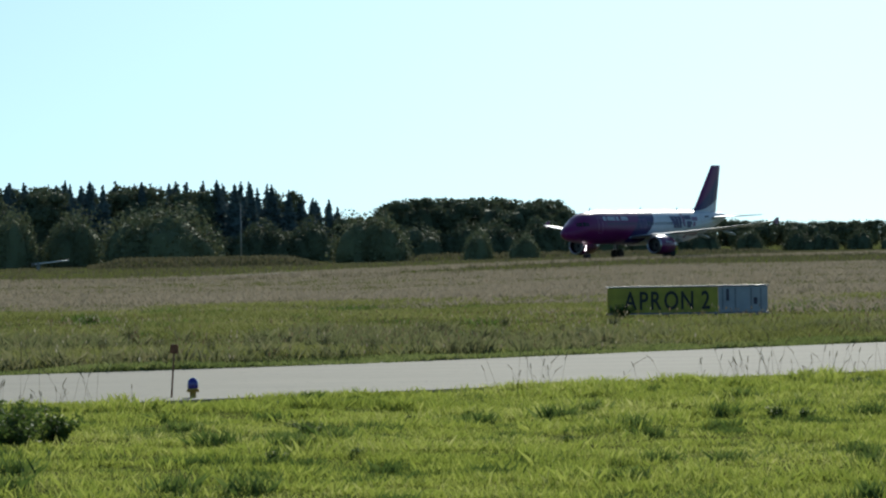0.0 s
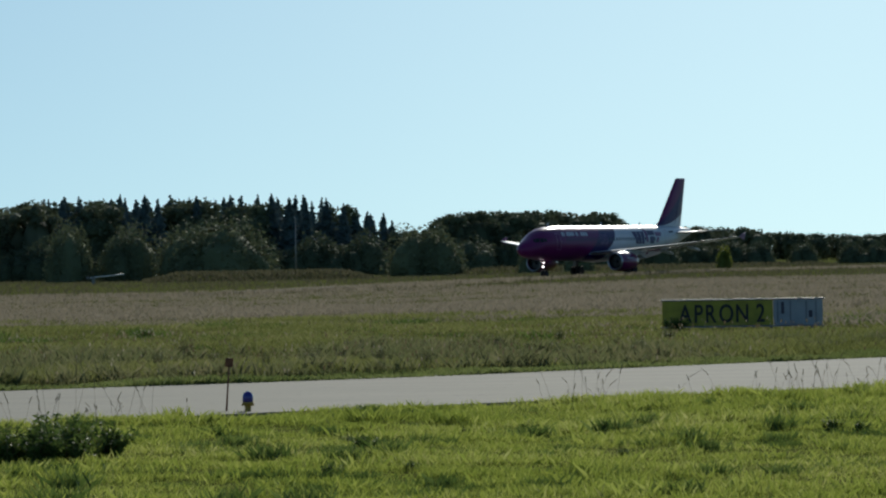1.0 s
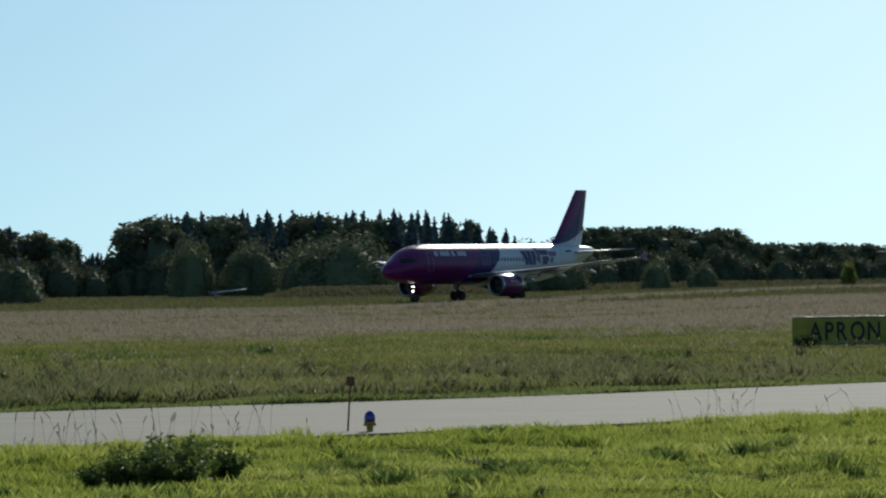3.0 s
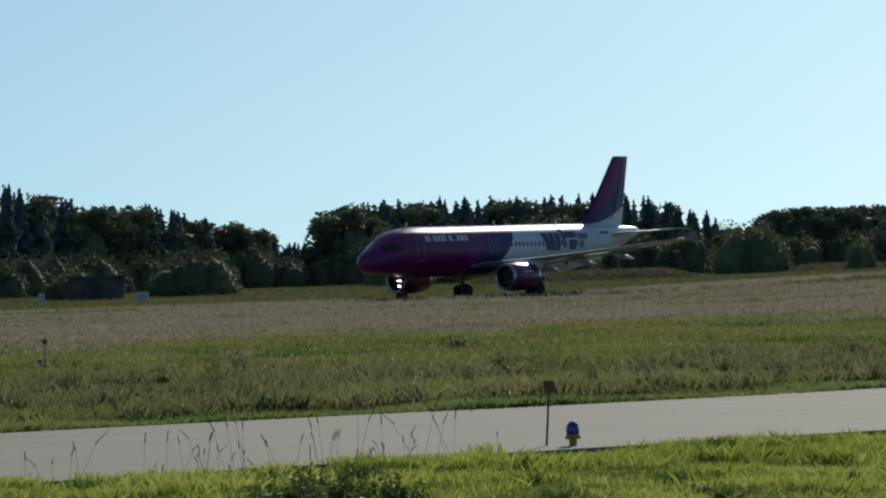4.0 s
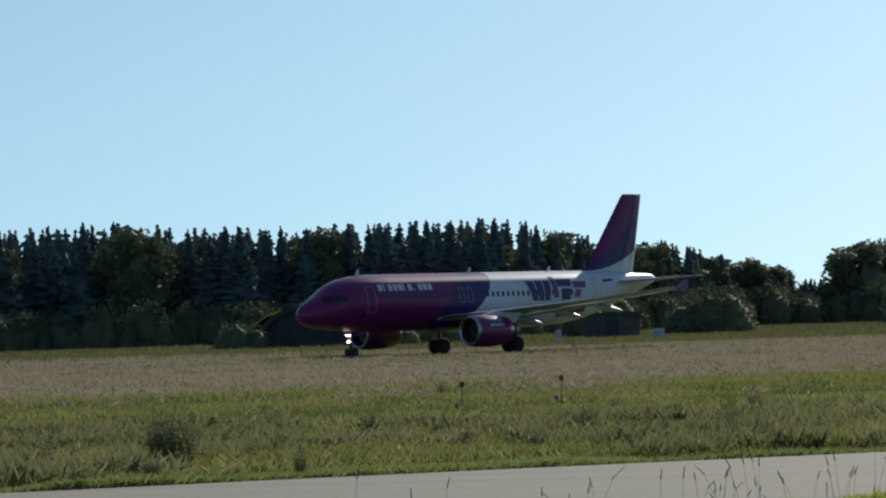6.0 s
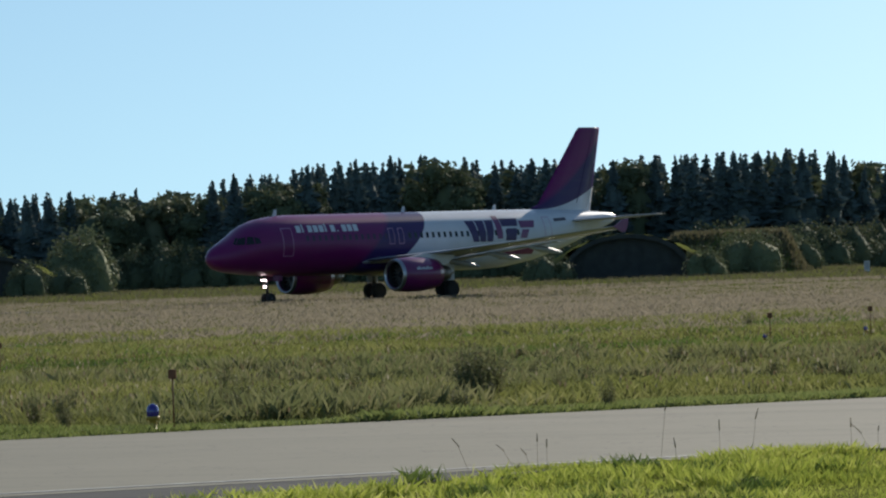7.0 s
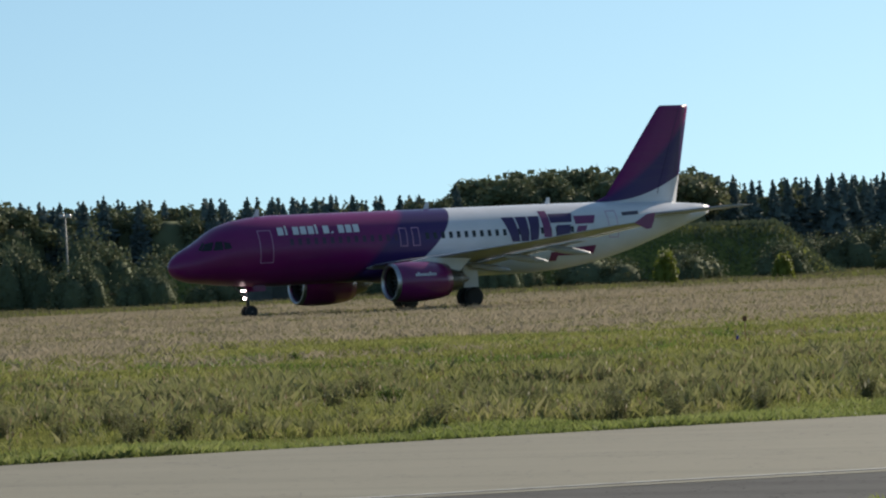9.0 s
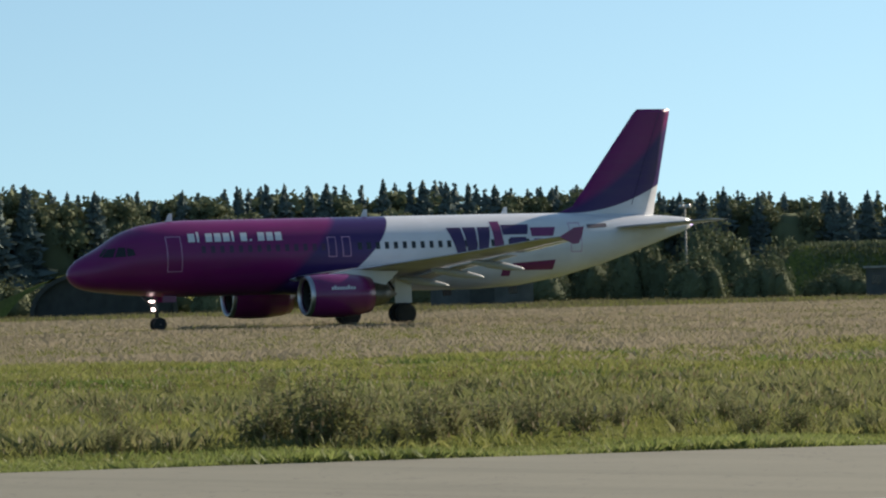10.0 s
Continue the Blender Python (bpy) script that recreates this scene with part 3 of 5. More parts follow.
def make_spruce(seed, label):
    r = np.random.default_rng(seed)
    t = tree_root("spruce_tree", label, "tree", "wood behind the runway")
    part("trunk", tube((0, 0, 0), (0, 0, 0.97), 0.012, 0.002, 6), BARK, t)
    v, f = spruce_crown(r, 44, 15)
    soup("crown", v, f, NEEDLE, t)
    return t


def make_broadleaf(seed, label, material, width=0.34, low=0.12, name="broadleaf_tree", leaves=4200, lobes=14, group="wood behind the runway", category="tree"):
    """Trunk, limbs and a crown of many small leaf clumps, one metre high."""
    r = np.random.default_rng(seed)
    t = tree_root(name, label, category, group)
    bm = tube((0, 0, 0), (0.01, 0, 0.5), 0.022, 0.012, 7)
    cs = []
    for k in range(lobes):
        u = r.uniform(0, 1)
        a = r.uniform(0, 2 * np.pi)
        rad = width * (0.25 + 0.75 * math.sin(math.pi * min(1, 0.15 + 0.85 * (1 - u)) ** 0.8)) * r.uniform(0.3, 0.72)
        c = np.array([np.cos(a) * rad, np.sin(a) * rad, low + 0.14 + (0.84 - low - 0.14) * u])
        if low == 0.0:
            u = u ** 1.3
            rad = width * 0.80 * math.sqrt(max(0.0, 1 - u ** 2)) * math.sqrt(r.uniform(0.1, 1))
            c = np.array([np.cos(a) * rad, np.sin(a) * rad, 0.10 + 0.72 * u])
        cs.append((c, r.uniform(0.11, 0.19) * (1.1 - 0.35 * u) * (width / 0.34) ** 0.5))
        tube((0.005, 0, 0.2 + 0.25 * u), tuple(c), 0.009, 0.003, 5, bm)
    part("trunk", bm, BARK, t)
    n = leaves
    pick = r.integers(0, lobes, n)
    d = r.normal(0, 1, (n, 3))
    d /= np.linalg.norm(d, axis=1)[:, None]
    rad = r.uniform(0.36, 1.12, n) ** 0.6
    p = np.array([cs[i][0] for i in pick]) + d * (rad * np.array([cs[i][1] for i in pick]))[:, None] * np.array([1.1, 1.1, 0.95])
    if low == 0.0:
        # several rounded domes grown into one another, finely ragged
        domes = [(np.array([r.uniform(-0.5, 0.5) * width, r.uniform(-0.5, 0.5) * width, 0.0]), np.array([width * q, width * q, h])) for q, h in ((0.62, 0.95), (0.55, 0.9), (0.5, 0.78), (0.5, 0.7), (0.45, 0.84), (0.42, 0.6), (0.5, 0.66))]
        domes[0][0][:] *= 0.3
        pick = r.integers(0, len(domes), n)
        d[:, 2] = np.abs(d[:, 2])
        ph = r.uniform(0, 6.28, 3)
        lump = 1 + 0.07 * np.sin(d @ np.array([5.0, 3.0, 4.0]) + ph[0] + pick) + 0.06 * np.sin(d @ np.array([-7.0, 9.0, 8.0]) + ph[1] + 2 * pick)
        p = np.array([domes[i][0] for i in pick]) + d * (lump * r.uniform(0.80, 1.05, n))[:, None] * np.array([domes[i][1] for i in pick])
    p[:, 2] = np.clip(p[:, 2], low * 0.6, 1.0)
    size = r.uniform(0.009, 0.023, n) * (4000 / n) ** 0.4 * (1.5 if low == 0.0 else 1.15)
    a1, a2 = r.normal(0, 1, (n, 3)), r.normal(0, 1, (n, 3))
    a1 /= np.linalg.norm(a1, axis=1)[:, None]
    a2 /= np.linalg.norm(a2, axis=1)[:, None]
    v = np.stack([p - a1 * size[:, None], p + a2 * size[:, None] * 0.9, p + a1 * size[:, None], p - a2 * size[:, None] * 0.8], 1).reshape(-1, 3)
    i = np.arange(n) * 4
    f = [np.stack([i, i + 1, i + 2, i + 3], 1)]
    v, base = [v], n * 4
    # solid lumps added inside the crown to keep sunlight from passing through
    hearts = [(c, q * 0.58 * np.array([1.1, 1.1, 0.95])) for c, q in cs] + [(np.array([0, 0, low + 0.45 * (0.9 - low)]), np.array([width * 0.5, width * 0.5, 0.34 * (1 - low)]))]
    if low == 0.0:
        hearts = [(c, q * 0.78) for c, q in domes]
    for c, q in hearts:
        bv, bf = blob(r, 4)
        bv = bv * q + c
        bv[:, 2] = np.clip(bv[:, 2], low * 0.6, 1.0)
        v.append(bv)
        f.append(bf + base)
        base += len(bv)
    soup("crown", np.concatenate(v), np.concatenate(f), material, t)
    return t


SPRUCE = [make_spruce(s, "tall dark green spruce in a dense wood") for s in (11, 12, 13, 14)]
BROAD = [make_broadleaf(s, "dark green broadleaf tree at the wood's edge", LEAF, leaves=4400) for s in (21, 22, 23)]
PALE = [make_broadleaf(s, "pale olive broadleaf tree with thin crown", LEAF_PALE, 0.28, 0.1, leaves=2600) for s in (31, 32)]
SHRUB = [make_broadleaf(s, "large rounded dark green willow shrub", LEAF_OLIVE, 0.62, 0.0, "willow_shrub", 6000, 34, "shrubs before the wood", "shrub") for s in (41, 42, 43)]
DARK_SHRUB = [make_broadleaf(s, "low dark green shrub at the wood's foot", LEAF, 0.62, 0.0, "dark_shrub", 3600, 20, "shrubs before the wood", "shrub") for s in (44, 45, 46)]
YELLOW_SHRUB = [make_broadleaf(51, "yellowish green young shrub on the field's edge", LEAF_YELLOW, 0.42, 0.0, "young_shrub", 1500, 9, "shrubs before the wood", "shrub")]
placed = set()


def plant(kinds, pan, d, top_deg, wide=1.0, spin=None, base=-0.15):
    """Stands one tree at a bearing and distance so high that it rises to an angle above the eye."""
    src = kinds[int(rng.integers(0, len(kinds)))]
    a = radians(pan)
    x, y = -math.sin(a) * d, math.cos(a) * d
    z = float(ground_z(np.array(x), np.array(y))) + base
    h = EYE + d * math.tan(radians(top_deg)) - z
    m = Matrix.LocRotScale((x, y, z), Euler((radians(rng.normal(0, 1.2)), radians(rng.normal(0, 1.2)), rng.uniform(0, 6.28))), (h * wide, h * wide, h))
    if src.name not in placed:
        placed.add(src.name)
        src.matrix_basis = m
        return src
    s = src.scale.copy()
    src.scale = (1, 1, 1)
    ob = copy_thing(src, m)
    src.scale = s
    return ob


TOPS_A = ((-9, 0.30), (-4.54, 0.29), (-3.55, 0.33), (-2.9, 0.42), (-1.22, 0.46), (-0.73, 0.70), (-0.4, 0.6), (0.02, 0.72), (0.82, 0.755), (1.54, 0.68), (2.0, 0.46), (2.3, 0.46), (2.54, 0.72), (2.8, 0.70), (3.2, 0.86), (3.75, 0.95), (5.9, 0.98), (7.85, 0.97), (8.02, 0.98), (8.16, 0.48), (8.9, 0.42), (9.1, 0.66), (9.5, 0.80), (10.2, 0.9), (10.8, 1.07), (12.2, 1.2))
TOPS_B = ((13.1, 1.46), (14.8, 1.48), (17.4, 1.45), (18.7, 1.56), (20.4, 1.52), (21.2, 1.38), (22.0, 1.38), (22.34, 1.15), (22.75, 1.25), (24.4, 1.24), (25.2, 1.18), (27.07, 1.08), (27.9, 1.18), (29.25, 1.14), (30.0, 1.25), (30.43, 1.47), (31.25, 1.32), (31.65, 1.54), (32.9, 1.5), (33.43, 1.47), (34.03, 1.18))
TOPS_C = ((36.5, 1.25), (37.9, 1.28), (39.1, 1.38), (40.0, 1.3), (40.8, 1.5), (42.1, 1.45), (43.0, 1.6), (44.0, 1.6), (46.3, 1.57), (48.4, 1.55), (49.7, 1.75), (56, 1.7))
TOPS = tuple((a, b * 1.07) if a < 8.2 else (a, b * 1.02) for a, b in TOPS_A + TOPS_B + TOPS_C)


def top_at(pan):
    return float(np.interp(pan, [a for a, b in TOPS], [b for a, b in TOPS]))


def wood_kind(pan):
    if -0.9 < pan < -0.55 or 7.75 < pan < 8.1 or 9.1 < pan < 9.75 or 22.5 < pan < 23.1 or 40.5 < pan < 41.1 or 30.2 < pan < 30.7:
        return PALE
    if pan < 2.35 or 10.9 < pan < 11.9 or 30.7 < pan < 33.6 or (2.4 < pan < 8 and rng.uniform() < 0.2) or (34 < pan < 50 and rng.uniform() < 0.22) or rng.uniform() < 0.12:
        return BROAD
    return SPRUCE


def wood_distance(pan):
    return float(np.interp(pan, [-9, 9, 14, 40, 56], [740, 680, 560, 540, 470]))


def joined_wood(name, crowns, spots, material, label):
    """Deep rows of the wood, too many to count, as one mesh."""
    vs, fs, base = [], [], 0
    for x, y, z, h, wide, k in spots:
        co, fa = crowns[k % len(crowns)]
        a = rng.uniform(0, 6.28)
        c, s_ = math.cos(a) * h * wide, math.sin(a) * h * wide
        vs.append(np.stack([co[:, 0] * c - co[:, 1] * s_ + x, co[:, 0] * s_ + co[:, 1] * c + y, co[:, 2] * h + z], 1))
        fs.append(fa + base)
        base += len(co)
    soup(name, np.concatenate(vs), np.concatenate(fs), material, label=label, category="wood", kind="stuff")


def crown_arrays(tree):
    me = [o for o in tree.children if o.name.startswith("crown")][0].data
    co, fa = np.empty(len(me.vertices) * 3, dtype=np.float32), np.empty(len(me.loops), dtype=np.int32)
    me.vertices.foreach_get("co", co)
    me.loops.foreach_get("vertex_index", fa)
    return co.reshape(-1, 3), fa.reshape(len(me.polygons), -1)


def thinned(co, fa):
    """Every fifth leaf clump of a crown, each a little larger."""
    keep = np.arange(0, len(fa), 5)
    q = co[fa[keep]]
    q = q.mean(1, keepdims=True) + (q - q.mean(1, keepdims=True)) * 1.8
    return q.reshape(-1, 3), np.arange(len(keep) * 4).reshape(-1, 4)


def make_wood():
    pan = -8.6
    while pan < 54:
        a = pan + rng.uniform(-0.08, 0.08)
        kinds = wood_kind(a)
        t = top_at(a) * (1.04 - rng.gamma(1.6, 0.026)) if kinds is SPRUCE else top_at(a) * rng.uniform(0.93, 1.05)
        wide = rng.uniform(1.3, 1.9) if kinds is SPRUCE else rng.uniform(1.0, 1.35)
        plant(kinds, a, wood_distance(a) + rng.uniform(-6, 6), max(0.2, t), wide)
        pan += 0.31 if pan > 2.4 else 0.42
    firs, broads = [], []
    for row in range(2):
        pan = -8.7 + 0.1 * row
        while pan < 54:
            a = pan + rng.uniform(-0.1, 0.1)
            kinds = wood_kind(a)
            d = wood_distance(a) + 16 + 14 * row + rng.uniform(-5, 5)
            t = top_at(a) * (1.03 - rng.gamma(1.4, 0.028))
            x, y = -math.sin(radians(a)) * d, math.cos(radians(a)) * d
            z = float(ground_z(np.array(x), np.array(y))) - 0.2
            h = EYE + d * math.tan(radians(max(0.2, t))) - z
            (firs if kinds is SPRUCE else broads).append((x, y, z, h, rng.uniform(1.5, 2.2) if kinds is SPRUCE else rng.uniform(0.9, 1.3), int(rng.integers(0, 9))))
            pan += 0.22
    joined_wood("spruce_wood", [spruce_crown(np.random.default_rng(k), 27, 11) for k in (81, 82, 83, 84, 85)], firs, NEEDLE, "deep rows of dark spruces behind the wood's edge")
    joined_wood("broadleaf_wood", [thinned(*crown_arrays(t)) for t in BROAD], broads, LEAF, "deep rows of dark broadleaf trees behind the wood's edge")
    # dark undergrowth that closes the wood below the crowns
    pan = -8.8
    while pan < 54:
        plant(DARK_SHRUB, pan, wood_distance(pan) - 16 + rng.uniform(-4, 4), min(0.62 * top_at(pan), rng.uniform(0.25, 0.55)), rng.uniform(1.0, 1.5), base=-0.5)
        pan += rng.uniform(0.35, 0.75)
    # large shrubs standing before the wood: bearing, top, half width in degrees, distance
    for pan, top, half, d in ((7.3, 0.72, 0.48, 600), (6.3, 0.70, 0.62, 605), (5.55, 0.66, 0.6, 598), (4.8, 0.76, 0.95, 590), (1.96, 0.58, 0.72, 610), (0.3, 0.26, 0.3, 600), (-0.5, 0.2, 0.3, 600),
                              (10.3, 0.44, 0.8, 480), (11.9, 0.2, 0.5, 480), (13.6, 0.3, 0.5, 480), (16.75, 0.42, 0.5, 445), (14.25, 0.38, 0.55, 440), (24.0, 0.8, 0.65, 500),
                              (27.0, 0.38, 0.8, 470), (29.4, 0.42, 0.6, 470), (30.4, 0.3, 0.7, 440), (31.8, 0.25, 0.8, 440), (33.0, 0.3, 0.5, 440), (35.6, 0.3, 0.5, 470), (39.0, 1.05, 0.8, 500), (38.2, 0.7, 0.6, 490), (40.3, 0.95, 0.6, 500),
                              (35.2, 0.22, 0.5, 440), (36.3, 0.3, 0.6, 445), (37.3, 0.25, 0.6, 445), (29.0, 0.3, 0.6, 440), (34.4, 0.3, 0.35, 430), (33.2, 0.22, 0.4, 430), (26.0, 0.3, 0.4, 455), (24.8, 0.3, 0.4, 455), (17.15, 0.12, 0.4, 424), (14.75, 0.14, 0.35, 424), (26.45, 0.1, 0.35, 462), (24.25, 0.2, 0.4, 462), (34.15, 0.2, 0.3, 428), (33.72, 0.33, 0.24, 431), (34.45, 0.15, 0.25, 431), (38.4, 0.45, 0.5, 440), (39.3, 0.6, 0.6, 445), (46.6, 0.4, 0.45, 440), (42.0, 0.6, 0.8, 490), (45.0, 0.7, 0.9, 480), (47.2, 0.65, 0.8, 480)):
        h = EYE + d * math.tan(radians(top)) + 0.5
        plant(SHRUB if pan < 9 or 13 < pan < 15 or 23.5 < pan < 24.1 else DARK_SHRUB, pan, d, top, d * math.tan(radians(half)) / (0.62 * h), base=-0.3)
    for pan, top, d in ((26.4, 0.24, 400), (25.7, 0.58, 480), (-2.6, 0.17, 560), (30.75, 0.25, 400), (34.9, 0.35, 450), (29.0, 0.1, 410)):
        plant(YELLOW_SHRUB, pan, d, top, 1.0)


make_wood()


# ---- shelters, mounds, masts ----
def at(pan, d):
    a = radians(pan)
    x, y = -math.sin(a) * d, math.cos(a) * d
    return x, y, float(ground_z(np.array(x), np.array(y)))


def make_shelter(pan, d, half, height, label, rim=GATE, turn=0.0, rim_w=0.5):
    """Arched aircraft shelter under a grass mound, its closed front facing the field."""
    x, y, z = at(pan, d)
    t = thing("aircraft_shelter", label, "shelter", "shelters before the wood", m=pose(x, y, z, 0, 0, pan + turn))
    n = 22

    def arch(hw, hh, yy):
        return [(hw * math.cos(math.pi * i / n), yy, hh * math.sin(math.pi * i / n) ** 0.85) for i in range(n + 1)]
    part("gate", loft([arch(half - rim_w, height - rim_w, 0.9), arch(half - rim_w, height - rim_w, 1.2)], closed=False), GATE, t, "closed dark steel gate", smooth=False)
    for i in range(1, 8):
        gx = -half + rim_w + (2 * half - 2 * rim_w) * i / 8
        hz = (height - rim_w) * max(0.05, 1 - (gx / (half - rim_w)) ** 2) ** 0.5
        part("gate_rib", box(gx - 0.07, gx + 0.07, 0.78, 0.92, 0, hz * 0.97), GATE, t, smooth=False)
    bm = loft([arch(half, height, 0.0), arch(half - rim_w, height - rim_w, 0.0), arch(half - rim_w, height - rim_w, 1.0), arch(half, height, 1.0), arch(half, height, 0.0)], closed=False, caps=False)
    part("portal_arch", bm, rim, t, smooth=False)
    rings = []
    for k in range(9):
        u = k / 8
        rings.append([(px * (1.02 + 0.3 * u + (0.35 + 0.2 * u) * (1 - min(1, pz / height)) ** 1.5), 0.7 + 4 * (1 - min(1, pz / height)) + 22 * u, pz * (1.02 - 0.1 * u) - 0.1 + 0.15 * math.sin(px * 3 + k)) for px, _, pz in arch(half, height, 0)])
    part("earth_cover", loft(rings, closed=False, caps=False), GROUND, t, "grass-grown earth cover")
    return t


make_shelter(15.93, 430, 7.2, 4.9, "dark arched aircraft shelter under a grass mound")
make_shelter(25.35, 470, 7.0, 5.0, "dark arched aircraft shelter partly hidden by shrubs")
make_shelter(34.0, 440, 2.3, 5.6, "aircraft shelter with a pale concrete portal arch", plain("pale_concrete", (0.5, 0.5, 0.47), 0.9, grime=0.15), 12, 0.4)
make_shelter(48.2, 445, 8.5, 5.4, "dark arched aircraft shelter beside the wood")


def make_mound(pan0, pan1, d, height, depth, label, name="grass_mound", cover=FAR_FIELD):
    x0, y0, z0 = at(pan0, d)
    x1, y1, z1 = at(pan1, d)
    a, b = Vector((x0, y0, 0)), Vector((x1, y1, 0))
    way, length = (b - a).normalized(), (b - a).length
    back = Vector((-way.y, way.x, 0))
    if back.dot(a) < 0:
        back = -back
    r = np.random.default_rng(int(pan0 * 100))
    rings = []
    n = 40
    for i in range(n + 1):
        u = i / n
        e = min(1, 6 * u, 6 * (1 - u))
        e = e * e * (3 - 2 * e)
        hh = height * e * (1 + 0.05 * math.sin(9 * u + pan0) + r.uniform(-0.03, 0.03)) + 0.02
        c = a + way * (u * length)
        rings.append([(*(c + back * (depth * k))[:2], min(z0, z1) - 0.6 + (hh + 0.6) * s) for k, s in ((0, 0), (0.12, 0.45), (0.25, 0.85), (0.35, 1.0), (0.65, 1.02), (0.9, 0.6), (1.0, 0))])
    t = thing(name, label, "mound", m=Matrix())
    part("earth", loft(rings, closed=False, caps=False), GROUND, t)
    m = 5000
    u, k = r.uniform(0.0, 1, m), r.uniform(0.05, 0.7, m)
    e = np.minimum(1, np.minimum(6 * u, 6 * (1 - u)))
    e = e * e * (3 - 2 * e)
    px, py = a.x + way.x * u * length + back.x * depth * k, a.y + way.y * u * length + back.y * depth * k
    pz = min(z0, z1) - 0.6 + (height * e + 0.6) * np.interp(k, [0, 0.12, 0.25, 0.35, 0.65], [0, 0.45, 0.85, 1, 1.02]) - 0.1
    hgt, w = r.uniform(0.3, 0.8, m), r.uniform(0.1, 0.25, m)
    ang = r.uniform(0, 6.28, m)
    root = np.stack([px, py, pz], 1)
    sd_ = np.stack([np.cos(ang) * w, np.sin(ang) * w, 0 * w], 1)
    tip = root + np.stack([r.normal(0, 0.2, m), r.normal(0, 0.2, m), hgt], 1)
    v = np.stack([root - sd_, root + sd_, tip], 1).reshape(-1, 3)
    i = np.arange(m) * 3
    tagged(soup("grass_cover", v, np.stack([i, i + 1, i + 2], 1), cover, t), kind="stuff")
    return t


make_mound(6.2, 2.6, 540, 1.0, 30, "low overgrown earth mound on the field")
make_mound(34.6, 28.0, 452, 6.2, 24, "long flat-topped earth bank covered with grass", cover=LEAF)
make_mound(38.6, 34.0, 462, 6.0, 24, "long flat-topped earth bank covered with grass", cover=LEAF)
make_mound(2.0, -5.0, 600, 0.8, 30, "low overgrown earth mound on the field")
make_mound(15.6, 13.2, 450, 4.6, 20, "low grass bank beside the shelter")


def make_mast(pan, d, top, lamp, label):
    x, y, z = at(pan, d)
    h = EYE + d * math.tan(radians(top)) - z
    t = thing("lamp_post" if lamp else "radio_mast", label, "lamp post" if lamp else "mast", m=pose(x, y, z))
    part("pole", tube((0, 0, -0.1), (0, 0, h), 0.17, 0.09, 10), POLE, t)
    part("base", box(-0.35, 0.35, -0.35, 0.35, -0.1, 0.35, 0.04), OLD_CONCRETE, t, smooth=False)
    if lamp:
        for s in (-1, 1):
            part("floodlight", box(0.15 * s - 0.3 + 0.35 * s, 0.15 * s + 0.3 + 0.35 * s, -0.25, 0.25, h - 0.25, h + 0.15, 0.05), LENS, t)
        part("crossbar", box(-0.9, 0.9, -0.06, 0.06, h - 0.35, h - 0.25), POLE, t)
    else:
        part("head", tube((0, 0, h - 0.2), (0, 0, h + 0.5), 0.16, 0.1, 8), POLE, t)
    return t


make_mast(39.56, 470, 1.15, True, "tall grey lamp post with floodlights before the wood")
make_mast(3.85, 580, 0.62, False, "slim grey mast before the dark spruce wood")


def make_shed(pan, d, wide, deep, high, label, wall, roof):
    x, y, z = at(pan, d)
    t = thing("shed", label, "shed", m=pose(x, y, z, 0, 0, pan))
    part("wall", box(-wide / 2, wide / 2, 0, deep, -0.2, high, 0.03), wall, t, smooth=False)
    part("roof", box(-wide / 2 - 0.3, wide / 2 + 0.3, -0.35, deep + 0.3, high, high + 0.25, 0.04), roof, t, "flat roof", smooth=False)
    part("door", box(-wide * 0.12, wide * 0.12, -0.06, 0.02, -0.1, high * 0.78, 0.02), GATE, t, "dark closed door", smooth=False)
    for k in (-0.34, 0.30):
        part("window", box(wide * k - 0.5, wide * k + 0.5, -0.05, 0.02, high * 0.42, high * 0.75, 0.02), GLASS_DARK, t, smooth=False)
    return t


SHED_GREY = plain("weathered_grey_wall", (0.09, 0.095, 0.092), 0.9, grime=0.2, scale=0.6)
make_shed(36.45, 425, 7.0, 6, 3.0, "low weathered grey shed with a flat roof", SHED_GREY, OLD_CONCRETE)
make_shed(11.6, 455, 6.5, 5, 2.6, "low grey shed among dark shrubs", SHED_GREY, SHED_GREY)
make_shed(42.6, 450, 12.0, 6, 2.8, "long low grey shed before the wood", SHED_GREY, SHED_GREY)


def make_cabinet(pan, d, wide, high, label):
    x, y, z = at(pan, d)
    t = thing("utility_cabinet", label, "cabinet", "pale cabinets on the field", m=pose(x, y, z, 0, 0, pan))
    part("housing", box(-wide / 2, wide / 2, 0, 0.5, -0.1, high, 0.05), WHT, t, smooth=False)
    part("lid", box(-wide / 2 - 0.05, wide / 2 + 0.05, -0.05, 0.55, high, high + 0.08, 0.02), PANEL_GREY, t, smooth=False)
    part("door", box(-wide * 0.4, wide * 0.4, -0.02, 0.01, 0.25, high - 0.1, 0.01), PANEL_GREY, t, smooth=False)


make_cabinet(25.9, 400, 0.7, 1.35, "small white utility cabinet at the field's edge")
make_cabinet(10.92, 400, 1.3, 0.95, "low white utility cabinet at the field's edge")
make_cabinet(12.4, 400, 0.6, 1.05, "small white utility cabinet at the field's edge")


